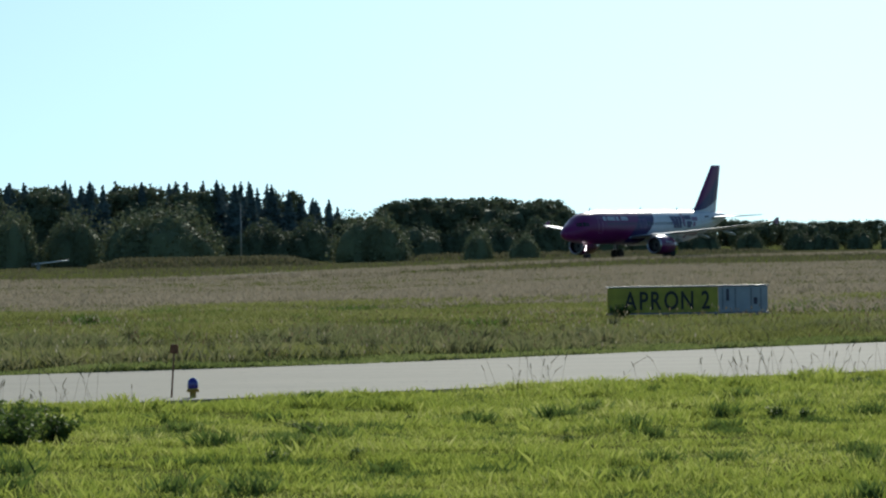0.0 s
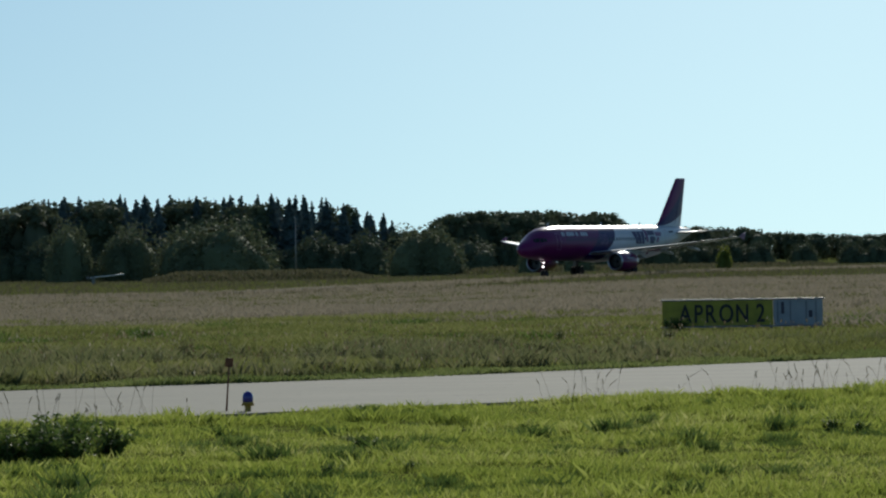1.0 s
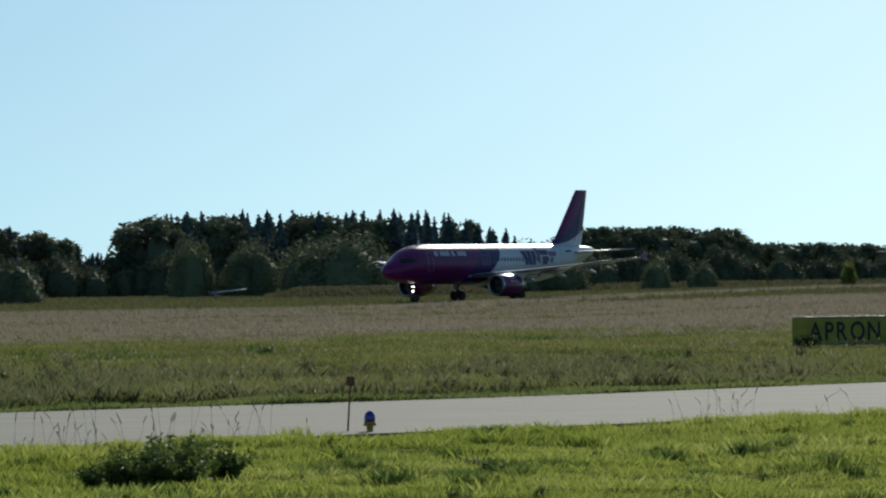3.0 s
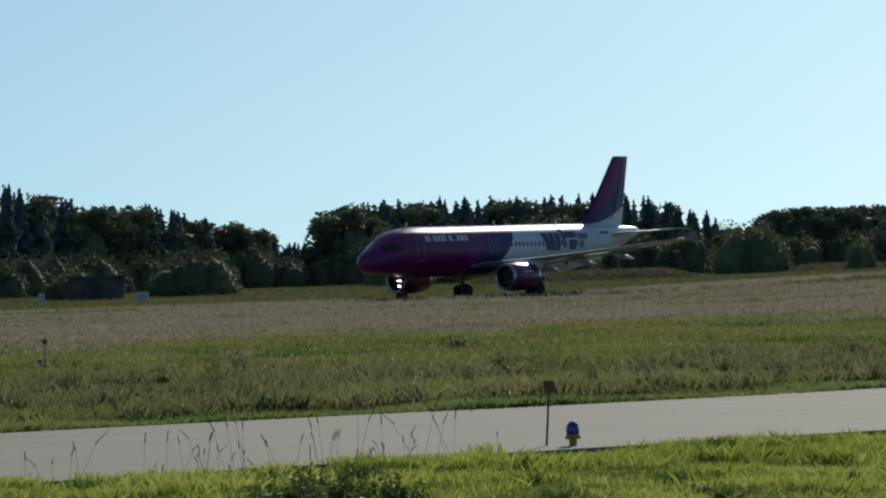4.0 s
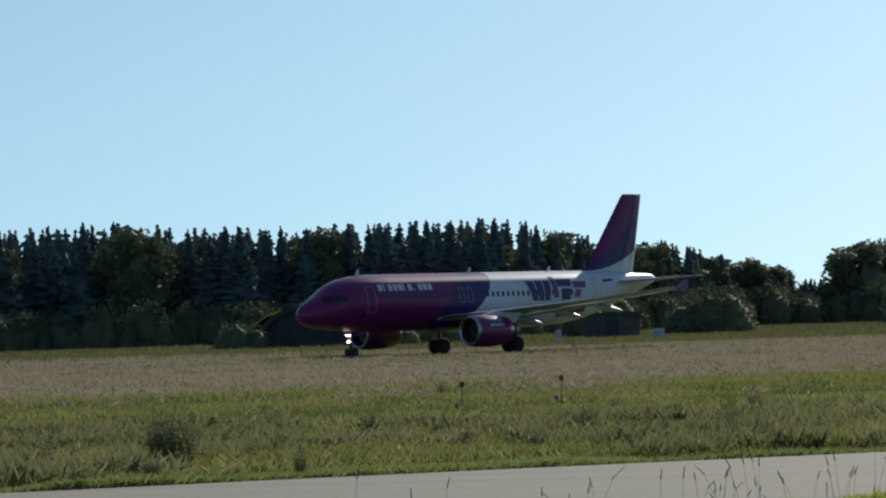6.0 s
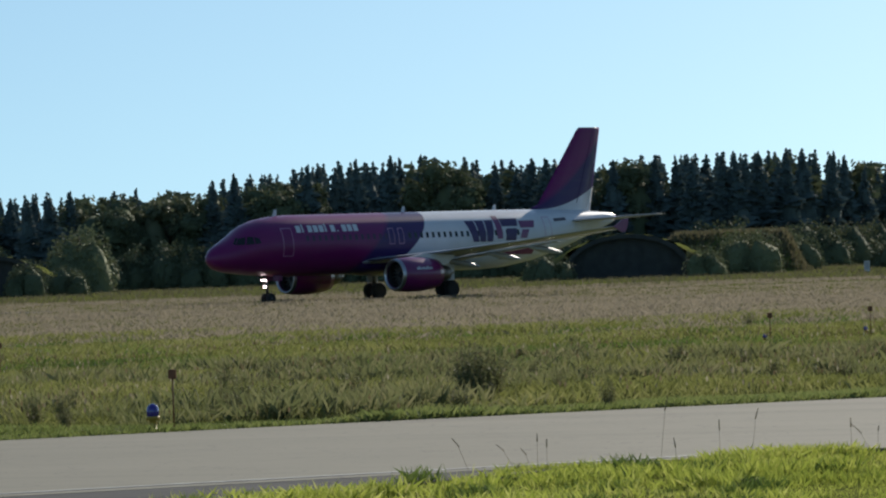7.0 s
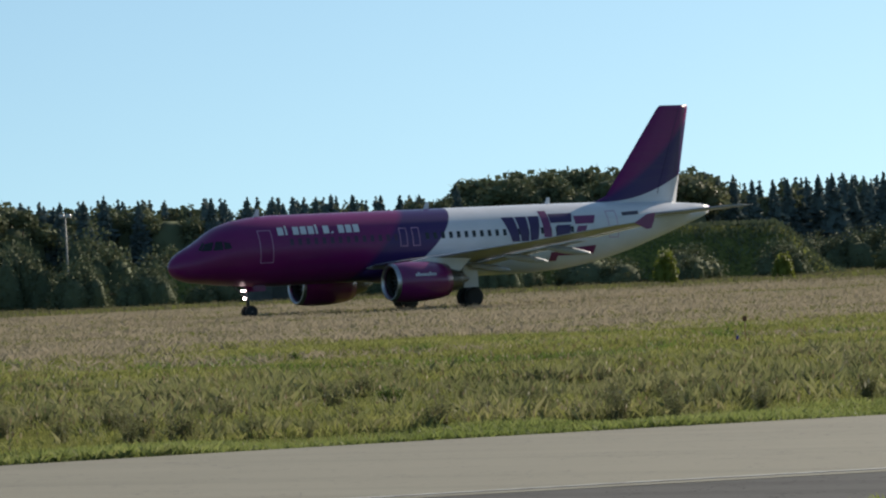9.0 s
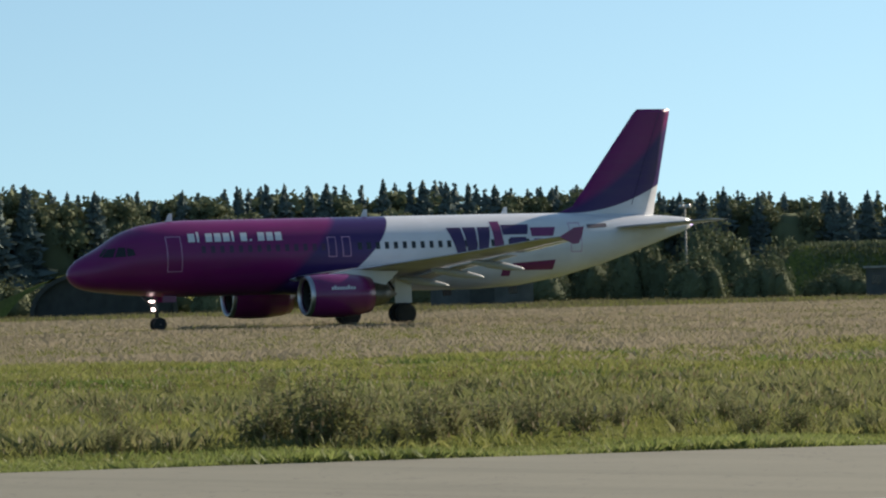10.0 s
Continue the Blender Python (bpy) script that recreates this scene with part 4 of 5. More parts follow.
def make_barrier(pan, d):
    x, y, z = at(pan, d)
    t = thing("boom_barrier", "pale boom barrier slightly raised, before dark shrubs", "barrier", m=pose(x, y, z, 0, 0, pan))
    part("stand", box(-0.25, 0.25, -0.2, 0.2, -0.1, 1.0, 0.04), OLD_CONCRETE, t, smooth=False)
    part("boom", tube((-0.6, 0, 0.9), (4.2, 0, 1.35), 0.11, 0.08, 10), WHT, t)
    part("counterweight", box(-1.0, -0.5, -0.15, 0.15, 0.7, 1.1, 0.03), STEEL, t, smooth=False)


make_barrier(6.9, 520)


# ---- aircraft ----
ST = ((0.0, 3.14, 0.05, 0.05), (0.05, 3.14, 0.25, 0.24), (0.2, 3.15, 0.48, 0.46), (0.5, 3.18, 0.76, 0.71), (0.9, 3.22, 1.0, 0.90), (1.4, 3.29, 1.22, 1.08), (1.9, 3.40, 1.39, 1.25), (2.3, 3.51, 1.49, 1.40), (2.7, 3.61, 1.59, 1.56), (3.2, 3.70, 1.69, 1.70), (4.0, 3.80, 1.82, 1.86),
      (5.2, 3.85, 1.93, 1.99), (6.6, 3.87, 1.97, 2.06), (24.0, 3.87, 1.975, 2.07), (26.5, 3.94, 1.92, 2.0), (29.0, 4.12, 1.73, 1.80), (31.5, 4.4, 1.4, 1.46), (34.0, 4.75, 0.93, 1.02), (36.0, 5.02, 0.5, 0.62), (37.0, 5.15, 0.3, 0.4), (37.4, 5.2, 0.18, 0.26))


def section(x):
    """Centre height, half width and half height of the body at x metres behind the nose."""
    return tuple(float(np.interp(x, [s[0] for s in ST], [s[k] for s in ST])) for k in (1, 2, 3))


def skin(x, z, side, out=0.012):
    """A place on the body's skin at that height."""
    zc, w, h = section(x)
    s = max(-0.98, min(0.98, (z - zc) / h))
    return (x, side * (w * math.sqrt(1 - s * s) + out), z)


def skin_patch(bm, corners, side, nx=3, nz=4, out=0.012):
    """Adds a four-cornered patch (x, z pairs: low front, low rear, high rear, high front) to the skin."""
    (x0, z0), (x1, z1), (x2, z2), (x3, z3) = corners
    g = []
    for j in range(nz + 1):
        v = j / nz
        row = []
        for i in range(nx + 1):
            u = i / nx
            x = (x0 * (1 - u) + x1 * u) * (1 - v) + (x3 * (1 - u) + x2 * u) * v
            z = (z0 * (1 - u) + z1 * u) * (1 - v) + (z3 * (1 - u) + z2 * u) * v
            row.append(bm.verts.new(skin(x, z, side, out)))
        g.append(row)
    for a, b in zip(g, g[1:]):
        for i in range(nx):
            bm.faces.new((a[i], a[i + 1], b[i + 1], b[i]))
    return bm


def wing_loft(stations, n=14):
    """Stations: (y, leading x, chord, z, thickness share)."""
    rings = []
    for y, lx, c, z, th in stations:
        ring = []
        for i in range(2 * n):
            u = 1 - i / n if i < n else (i - n) / n
            xx = u * u * (3 - 2 * u) * 0.25 + u * 0.75
            yt = th * c * (1.48 * math.sqrt(max(xx, 0)) - 0.63 * xx - 1.76 * xx ** 2 + 1.42 * xx ** 3 - 0.5 * xx ** 4)
            camber = 0.06 * c * xx * (1 - xx)
            ring.append((lx + xx * c, y, z + camber + (yt if i < n else -yt * 0.85)))
        rings.append(ring)
    return loft(rings)


def wheel_part(plane, y, x, r, w, gear):
    tyre = part("tyre", turned(((-w / 2, r * 0.62), (-w / 2, r * 0.86), (-w * 0.36, r * 0.97), (-w * 0.15, r), (w * 0.15, r), (w * 0.36, r * 0.97), (w / 2, r * 0.86), (w / 2, r * 0.62)), "y", 28), TYRE)
    tyre.parent = gear
    tyre.location = (x, y, r)
    part("rim", turned(((-w * 0.47, r * 0.15), (-w * 0.42, r * 0.6), (w * 0.42, r * 0.6), (w * 0.47, r * 0.15)), "y", 18), STEEL, tyre, "grey wheel rim")
    return tyre


TYRES = []


def make_plane():
    p = thing("airliner", "magenta, purple and white twin-jet airliner rolling on the runway", "airplane")
    body = part("fuselage", loft([[(x, w * math.cos(2 * math.pi * i / 40), zc + h * math.sin(2 * math.pi * i / 40)) for i in range(40)]
                                  for x in sorted({s[0] for s in ST} | {8.0, 12.0, 16.0, 20.0, 25.2, 27.7, 30.2, 32.7, 35.0, 4.6, 5.9}) for zc, w, h in (section(x),)]), BODY, p)
    # belly fairing
    rings = []
    for u in np.linspace(0, 1, 15):
        s = math.sin(math.pi * min(max(u, 0.02), 0.98)) ** 0.45
        rings.append([(10.6 + 10.4 * u, (2.05 * s) * math.cos(a), 2.45 + 0.86 * s * math.sin(a)) for a in np.linspace(0, 2 * math.pi, 24, endpoint=False)])
    part("belly_fairing", loft(rings), livery("belly_paint", "body"), p)
    for s in (1, -1):
        st = ((1.2, 11.9, 7.6, 2.55, 0.065), (2.0, 12.3, 7.2, 2.62, 0.065), (6.4, 14.7, 4.75, 3.06, 0.058), (11.5, 17.5, 3.2, 3.62, 0.055), (16.3, 20.2, 1.75, 4.25, 0.05), (17.0, 20.75, 1.35, 4.34, 0.05))
        wing = part("wing", wing_loft([(y * s, *q) for y, *q in st]), WING, p, "light grey swept wing")
        part("leading_edge", wing_loft([(y * s, lx - 0.05, c * 0.09, z + 0.004 * c, 0.30) for y, lx, c, z, th in st[1:5]], 8), SILVER, wing, "bare metal leading edge")
        part("aileron", wing_loft([(y * s, lx, 0.62, z - 0.02, 0.06) for y, lx, z in ((12.2, 20.75, 3.69), (16.2, 21.8, 4.23))], 6), WHT, wing)
        part("flap", wing_loft([(y * s, lx, c, z, 0.08) for y, lx, c, z in ((2.1, 18.7, 1.5, 2.42), (6.3, 18.95, 1.25, 2.86), (11.9, 20.1, 0.85, 3.48))], 8), WING, wing)
        bm = loft([[(x, 17.02 * s + 0.035 * k, z) for x, z in ((20.85, 4.33), (21.7, 4.8), (22.25, 4.85), (22.15, 4.4), (21.95, 3.98), (21.65, 3.95))] for k in (-1, 1)])
        part("wing_fence", bm, MAG, wing, "magenta wingtip fence", smooth=False)
        for y, x, z in ((4.4, 17.9, 2.62), (8.0, 18.3, 3.02), (11.2, 19.2, 3.36)):
            fr = turned(((0, 0.02), (0.3, 0.14), (1.1, 0.22), (2.1, 0.20), (2.9, 0.10), (3.15, 0.01)), "x", 12)
            bmesh.ops.rotate(fr, verts=fr.verts, cent=(0, 0, 0), matrix=Matrix.Rotation(radians(9), 3, "Y"))
            part("flap_fairing", shift(fr, x - 0.7, y * s, z - 0.12), WING, wing, "pale pointed flap track fairing")
        # engine
        ex, ey, ez = 11.25, 5.75 * s, 1.66
        nac = turned(((0.12, 0.86), (0.0, 0.94), (0.03, 1.02), (0.25, 1.1), (1.1, 1.17), (2.2, 1.16), (3.2, 1.05), (3.7, 0.94), (3.68, 0.88), (3.2, 0.86), (0.5, 0.86)), "x", 32, False)
        eng = part("engine", shift(nac, ex, ey, ez), MAG, p, "magenta engine nacelle")
        part("inlet_lip", shift(turned(((0.16, 0.857), (0.06, 0.885), (-0.02, 0.95), (0.0, 1.025), (0.16, 1.085), (0.2, 1.094)), "x", 32, False), ex, ey, ez), SILVER, eng, "bare metal inlet lip")
        # the liner and fan carry the inlet's shade in their colour
        part("inlet_duct", shift(turned(((0.26, 0.858), (0.27, 0.842), (0.74, 0.845), (0.76, 0.858)), "x", 32, False), ex, ey, ez), HOLE, eng, "inlet duct coloured near-black for its shade")
        part("fan", shift(turned(((0.75, 0.85), (0.72, 0.3), (0.35, 0.02)), "x", 24), ex, ey, ez), HOLE, eng, "fan and spinner coloured near-black for the inlet's shade")
        for k in range(18):
            a = 2 * math.pi * k / 18
            b = box(0.60, 0.70, -0.035, 0.035, 0.25, 0.84)
            bmesh.ops.rotate(b, verts=b.verts, cent=(0, 0, 0), matrix=Matrix.Rotation(a, 3, "X"))
            part("fan_blade", shift(b, ex, ey, ez), STEEL, eng, smooth=False)
        part("exhaust", shift(turned(((3.2, 0.75), (3.7, 0.72), (4.4, 0.56), (4.75, 0.48), (4.7, 0.36), (5.3, 0.06)), "x", 24), ex, ey, ez), STEEL, eng, "grey metal exhaust nozzle")
        bm = loft([[(x, ey + yy * 0.17, z) for x, yy, z in ((x0, -1, z0), (x0, 1, z0), (x1, 1, z1), (x1, -1, z1))] for x0, z0, x1, z1 in ((ex + 0.9, ez + 1.08, ex + 4.6, ez + 0.5), (ex + 2.6, ez + 1.35, ex + 5.4, ez + 1.2))])
        part("pylon", bm, WHT, eng, smooth=False)
        bm = bmesh.new()
        for i in range(9):
            z0, z1 = ez + 0.30, ez + (0.52 if i in (1, 6) else 0.45)
            r0 = 1.185
            vs = [bm.verts.new((ex + 1.1 + 0.155 * i + dx, ey + s * math.sqrt(max(0.01, r0 * r0 - (z - ez) ** 2)), z)) for dx, z in ((0, z0), (0.11, z0), (0.13, z1), (0.02, z1))]
            bm.faces.new(vs)
        part("marking_bars", bm, WHT, eng, "row of small white bars", smooth=False)
        # tailplane
        part("tailplane", wing_loft([(y * s, lx, c, z, 0.055) for y, lx, c, z in ((0.3, 31.7, 4.1, 4.98), (1.0, 32.0, 3.8, 5.0), (6.22, 35.05, 1.55, 5.26))], 10), WING, p, "light grey tailplane")
        # main gear
        gear = part("main_gear", tube((17.71, 3.8 * s, 0.5), (17.5, 3.7 * s, 2.6), 0.13, 0.16), STEEL, p, "main landing gear leg")
        part("drag_brace", tube((17.6, 3.7 * s, 1.5), (17.5, 2.4 * s, 2.4), 0.07), STEEL, gear)
        part("gear_door", box(17.2, 18.2, 4.02 * s - 0.03, 4.02 * s + 0.03, 1.15, 2.6, 0.02), WHT, gear, smooth=False)
        part("axle", tube((17.71, 3.25 * s, 0.58), (17.71, 4.35 * s, 0.58), 0.08), STEEL, gear)
        for dy in (-0.46, 0.46):
            TYRES.append((wheel_part(p, 3.8 * s + dy, 17.71, 0.58, 0.43, gear), 0.58))
        # cabin windows, doors and markings on the skin
        for i in range(37):
            x = 6.95 + 0.533 * i
            if 13.9 < x < 15.9 or x > 26.6:
                continue
            bm = bmesh.new()
            skin_patch(bm, ((x, 4.12), (x + 0.24, 4.12), (x + 0.24, 4.5), (x, 4.5)), s, 2, 3, 0.008)
            part("cabin_window", bm, GLASS_DARK if x > 15.9 else GLASS_TINT, body)
        for x0, x1, z0, z1 in ((5.0, 5.85, 3.15, 5.05), (14.25, 14.75, 3.75, 4.85), (15.1, 15.6, 3.75, 4.85), (29.0, 29.75, 3.7, 5.35)):
            bm = bmesh.new()
            e = 0.045
            for c in (((x0, z0), (x0 + e, z0), (x0 + e, z1), (x0, z1)), ((x1 - e, z0), (x1, z0), (x1, z1), (x1 - e, z1)), ((x0, z0), (x1, z0), (x1, z0 + e), (x0, z0 + e)), ((x0, z1 - e), (x1, z1 - e), (x1, z1), (x0, z1))):
                skin_patch(bm, c, s, 2, 6, 0.01)
            part("door_outline", bm, LIGHT_SEAM, body, "pale outline of a cabin door")
        # pale bars in place of the web address
        for i in range(11):
            x, hgt = 6.25 + 0.50 * i, 0.46
            z0 = 4.72
            if i in (1, 5):
                hgt = 0.55
            if i == 7:
                hgt = 0.1
            w = 0.13 if i in (1, 5, 7) else 0.38
            bm = bmesh.new()
            skin_patch(bm, ((x, z0), (x + w, z0), (x + w + 0.04, z0 + hgt), (x + 0.04, z0 + hgt)), s, 2, 3, 0.014)
            part("address_bar", bm, WHT, body, "white lettering bar")
        # large emblem of plain slanted shapes
        for c, mat in ((((21.95, 3.72), (22.5, 3.72), (22.3, 5.2), (21.45, 5.2)), PUR), (((22.58, 3.72), (23.12, 3.72), (23.2, 5.2), (22.42, 5.2)), PUR), (((23.2, 3.72), (23.75, 3.72), (24.1, 5.2), (23.32, 5.2)), PUR),
                       (((24.2, 3.9), (24.75, 3.9), (24.75, 5.5), (24.2, 5.5)), MAG), (((24.8, 4.75), (26.3, 4.75), (26.5, 5.3), (24.8, 5.3)), PUR), (((25.0, 3.75), (26.0, 3.75), (26.2, 4.6), (25.2, 4.6)), PUR),
                       (((26.55, 4.62), (27.9, 4.62), (28.15, 5.12), (26.55, 5.12)), MAG), (((26.4, 3.9), (27.1, 3.9), (27.4, 4.5), (26.7, 4.5)), MAG), (((25.2, 2.75), (28.0, 2.75), (28.05, 3.3), (25.35, 3.15)), MAG), (((24.75, 2.45), (25.3, 2.45), (25.3, 2.98), (24.75, 2.98)), MAG)):
            bm = bmesh.new()
            skin_patch(bm, c, s, 4, 6, 0.014)
            part("emblem_shape", bm, mat, body)
        bm = bmesh.new()
        skin_patch(bm, ((30.2, 5.0), (31.5, 5.06), (31.5, 5.28), (30.2, 5.22)), s, 4, 2, 0.012)
        part("registration_bar", bm, INK, body, "small dark bar")
        # cockpit windows
        for c in (((1.62, 4.02), (2.15, 4.02), (2.4, 4.52), (1.98, 4.45)), ((2.23, 4.02), (2.8, 4.04), (2.82, 4.52), (2.5, 4.54)), ((2.88, 4.05), (3.3, 4.10), (3.22, 4.42), (2.9, 4.5))):
            bm = bmesh.new()
            skin_patch(bm, c, s, 4, 4, 0.014)
            part("cockpit_window", bm, GLASS_DARK, body)
    bm = bmesh.new()
    for s in (1, -1):
        skin_patch(bm, ((1.5, 4.10), (1.6, 4.04), (1.95, 4.46), (1.9, 4.52)), s, 2, 4, 0.014)
    part("windscreen", bm, GLASS_DARK, body)
    # fin
    st = ((5.2, 28.0, 7.0), (5.75, 28.7, 6.4), (6.3, 30.0, 5.2), (11.5, 34.0, 2.3), (11.72, 34.25, 2.05))
    rings = []
    for z, lx, c in st:
        rings.append([(lx + u * c, w * c * 0.5, z) for u, w in ((0, 0), (0.06, 0.045), (0.25, 0.09), (0.5, 0.085), (0.75, 0.05), (1, 0.006), (1, -0.006), (0.75, -0.05), (0.5, -0.085), (0.25, -0.09), (0.06, -0.045))])
    fin = part("fin", loft(rings), FIN, p)
    part("rudder_gap", loft([[(lx + c * 0.70 + dx, yy * c * 0.5 * 0.066, z) for dx, yy in ((0, -1), (0.03, -1), (0.03, 1), (0, 1))] for z, lx, c in st[2:4]]), PUR, fin, smooth=False)
    for x, z in ((5.6, 5.9), (17.0, 5.92), (25.5, 5.9)):
        bm = loft([[(x + a, yy, zz) for a, yy in ((0, 0.0), (0.25, 0.03), (0.42, 0.0), (0.25, -0.03))] for zz in (z - 0.05,)] + [[(x + 0.22 + a * 0.5, yy * 0.5, z + 0.42) for a, yy in ((0, 0.0), (0.25, 0.03), (0.42, 0.0), (0.25, -0.03))]])
        part("antenna", bm, WHT, body, smooth=False)
    # added glowing tip in place of a sun glint on the tail
    part("tail_light", turned(((37.3, 0.12), (37.36, 0.17), (37.46, 0.16), (37.56, 0.10), (37.62, 0.02)), "x", 14), GLOW_TAIL, p, "glowing tail tip standing for a sun glint").location = (0, 0, 5.22)
    # nose gear
    gear = part("nose_gear", tube((5.07, 0, 0.35), (4.85, 0, 2.1), 0.095, 0.12), STEEL, p, "nose landing gear leg")
    part("nose_brace", tube((4.98, 0, 1.1), (4.1, 0, 1.95), 0.05), STEEL, gear)
    part("axle", tube((5.07, -0.4, 0.38), (5.07, 0.4, 0.38), 0.06), STEEL, gear)
    for s in (1, -1):
        TYRES.append((wheel_part(p, 0.26 * s, 5.07, 0.38, 0.22, gear), 0.38))
        part("gear_door", box(5.2, 6.0, 0.40 * s - 0.02, 0.40 * s + 0.02, 1.55, 1.95, 0.015), MAG, gear, smooth=False)
        part("taxi_light", shift(turned(((-0.06, 0.02), (-0.05, 0.045), (0.08, 0.04)), "x", 14), 4.72, 0.17 * s, 1.62), GLOW, gear, "glowing landing light")
    part("takeoff_light", shift(turned(((-0.06, 0.02), (-0.05, 0.085), (0.08, 0.07)), "x", 14), 4.80, 0.0, 1.18), GLOW, gear, "glowing landing light")
    # bring the main wheels' axle over the thing's own origin, nose forward along x
    for ob in [o for o in p.children]:
        ob.matrix_basis = Matrix.Rotation(math.pi, 4, "Z") @ Matrix.Translation((-17.71, 0, 0)) @ ob.matrix_basis
    return p


plane = make_plane()


# ---- sign, taxiway lights and markers ----
def make_sign():
    pl, pr = Vector((0.77 + math.sin(radians(1.555)) * 103.6, -9.59 + math.cos(radians(1.555)) * 103.6)), Vector((0.77 + math.sin(radians(3.924)) * 103.6, -9.59 + math.cos(radians(3.924)) * 103.6))
    w = (pr - pl).length
    t = thing("taxiway_sign", "weathered yellow taxiway sign with black letters and grey end panel", "sign", m=pose(pl.x, pl.y, 0, 0, 0, math.degrees(math.atan2(pr.y - pl.y, pr.x - pl.x))))
    z0, z1, yw = 0.10, 0.78, w * 0.69
    part("yellow_panel", box(0, yw, 0, 0.18, z0, z1, 0.02), YELLOW, t, "weathered yellow panel", smooth=False)
    part("end_panel", box(yw + 0.01, w, 0, 0.18, z0, z1, 0.02), PANEL_GREY, t, "pale grey end panel", smooth=False)
    part("frame_rail", box(-0.04, w + 0.04, -0.02, 0.20, z1, z1 + 0.04, 0.01), FRAME_GREY, t, smooth=False)
    part("frame_rail", box(-0.04, w + 0.04, -0.02, 0.20, z0 - 0.04, z0, 0.01), FRAME_GREY, t, smooth=False)
    for x in (0.10, 0.44, 0.86, 1.12):
        part("panel_joint", box(yw + x, yw + x + 0.05, -0.012, 0.01, z0 + 0.06, z1 - 0.04), FRAME_GREY, t, smooth=False)
    part("panel_mark", box(yw + 0.22, yw + 0.30, -0.014, 0.01, z0 + 0.3, z1 - 0.06), INK, t, smooth=False)
    part("panel_mark", box(yw + 0.95, yw + 1.05, -0.014, 0.01, z0 + 0.2, z1 - 0.3), INK, t, smooth=False)
    for x in (0.3, 1.6, 2.9, 4.0):
        part("leg", tube((x, 0.09, -0.1), (x, 0.09, z0), 0.04), FRAME_GREY, t)
    x = 0.44
    for ch in "APRON 2":
        if ch == " ":
            x += 0.14
            continue
        cu = bpy.data.curves.new("letter", "FONT")
        cu.body, cu.size, cu.extrude, cu.offset = ch, 0.68, 0.006, 0.011
        tx = new("letter_curve", cu)
        me = bpy.data.meshes.new_from_object(tx.evaluated_get(bpy.context.evaluated_depsgraph_get()))
        bpy.data.objects.remove(tx)
        x0, x1 = min(v.co.x for v in me.vertices), max(v.co.x for v in me.vertices)
        for v in me.vertices:
            v.co = ((v.co.x - x0) * 0.72 + x, -0.010 - v.co.z, v.co.y + z0 + 0.10)
        x += (x1 - x0) * 0.72 + 0.075
        me.materials.clear()
        me.materials.append(BLACK)
        ob = new("letter", me)
        ob.parent = t
        ob["label"] = "black letter"
    return t


make_sign()


def make_edge_light(x, y, scale, label):
    t = thing("taxiway_light", label, "taxiway light", "blue lights along the taxiway", m=pose(x, y, 0) @ Matrix.Diagonal((scale, scale, scale, 1)))
    part("base", turned(((0, 0.11), (0.02, 0.11), (0.03, 0.05), (0.16, 0.05), (0.17, 0.09), (0.20, 0.09)), "z", 20), OCHRE, t, "ochre metal base")
    part("clamp", box(-0.10, 0.10, -0.02, 0.02, 0.14, 0.17, 0.008), OCHRE, t, smooth=False)
    part("globe", turned(((0.19, 0.07), (0.21, 0.085), (0.28, 0.085), (0.33, 0.07), (0.36, 0.035), (0.37, 0.005)), "z", 24), BLUE, t, "dark blue glass globe")
    return t


def make_stake(x, y, h, lean, label, plate=True):
    t = thing("marker_stake", label, "marker", "marker stakes beside the lights", m=pose(x, y, 0, 0, lean, 0))
    part("rod", tube((0, 0, -0.05), (0, 0, h - 0.05), 0.013, 0.011, 8), RUST, t)
    if plate:
        part("plate", box(-0.055, 0.055, -0.015, 0.015, h - 0.09, h + 0.03, 0.008), RUST, t, "brown square plate", smooth=False)
    return t


make_edge_light(-3.32, 41.15, 0.85, "blue glass taxiway edge light in grass")
make_edge_light(-19.2, 45.15, 0.95, "blue glass taxiway light on an ochre base")
make_stake(-3.62, 41.3, 0.72, 4, "thin leaning stake with a small brown plate")
make_stake(-18.85, 45.0, 0.75, 0, "thin upright stake with a small brown plate")
for x, y in ((-19.1, 86.5), (-20.3, 81.8), (-35.1, 74.0), (-45.2, 79.2)):
    make_edge_light(x, y, 0.55, "small distant taxiway light in meadow grass")
    make_stake(x + 0.05, y + 0.3, 0.62, 0, "thin dark stake beside a small light")


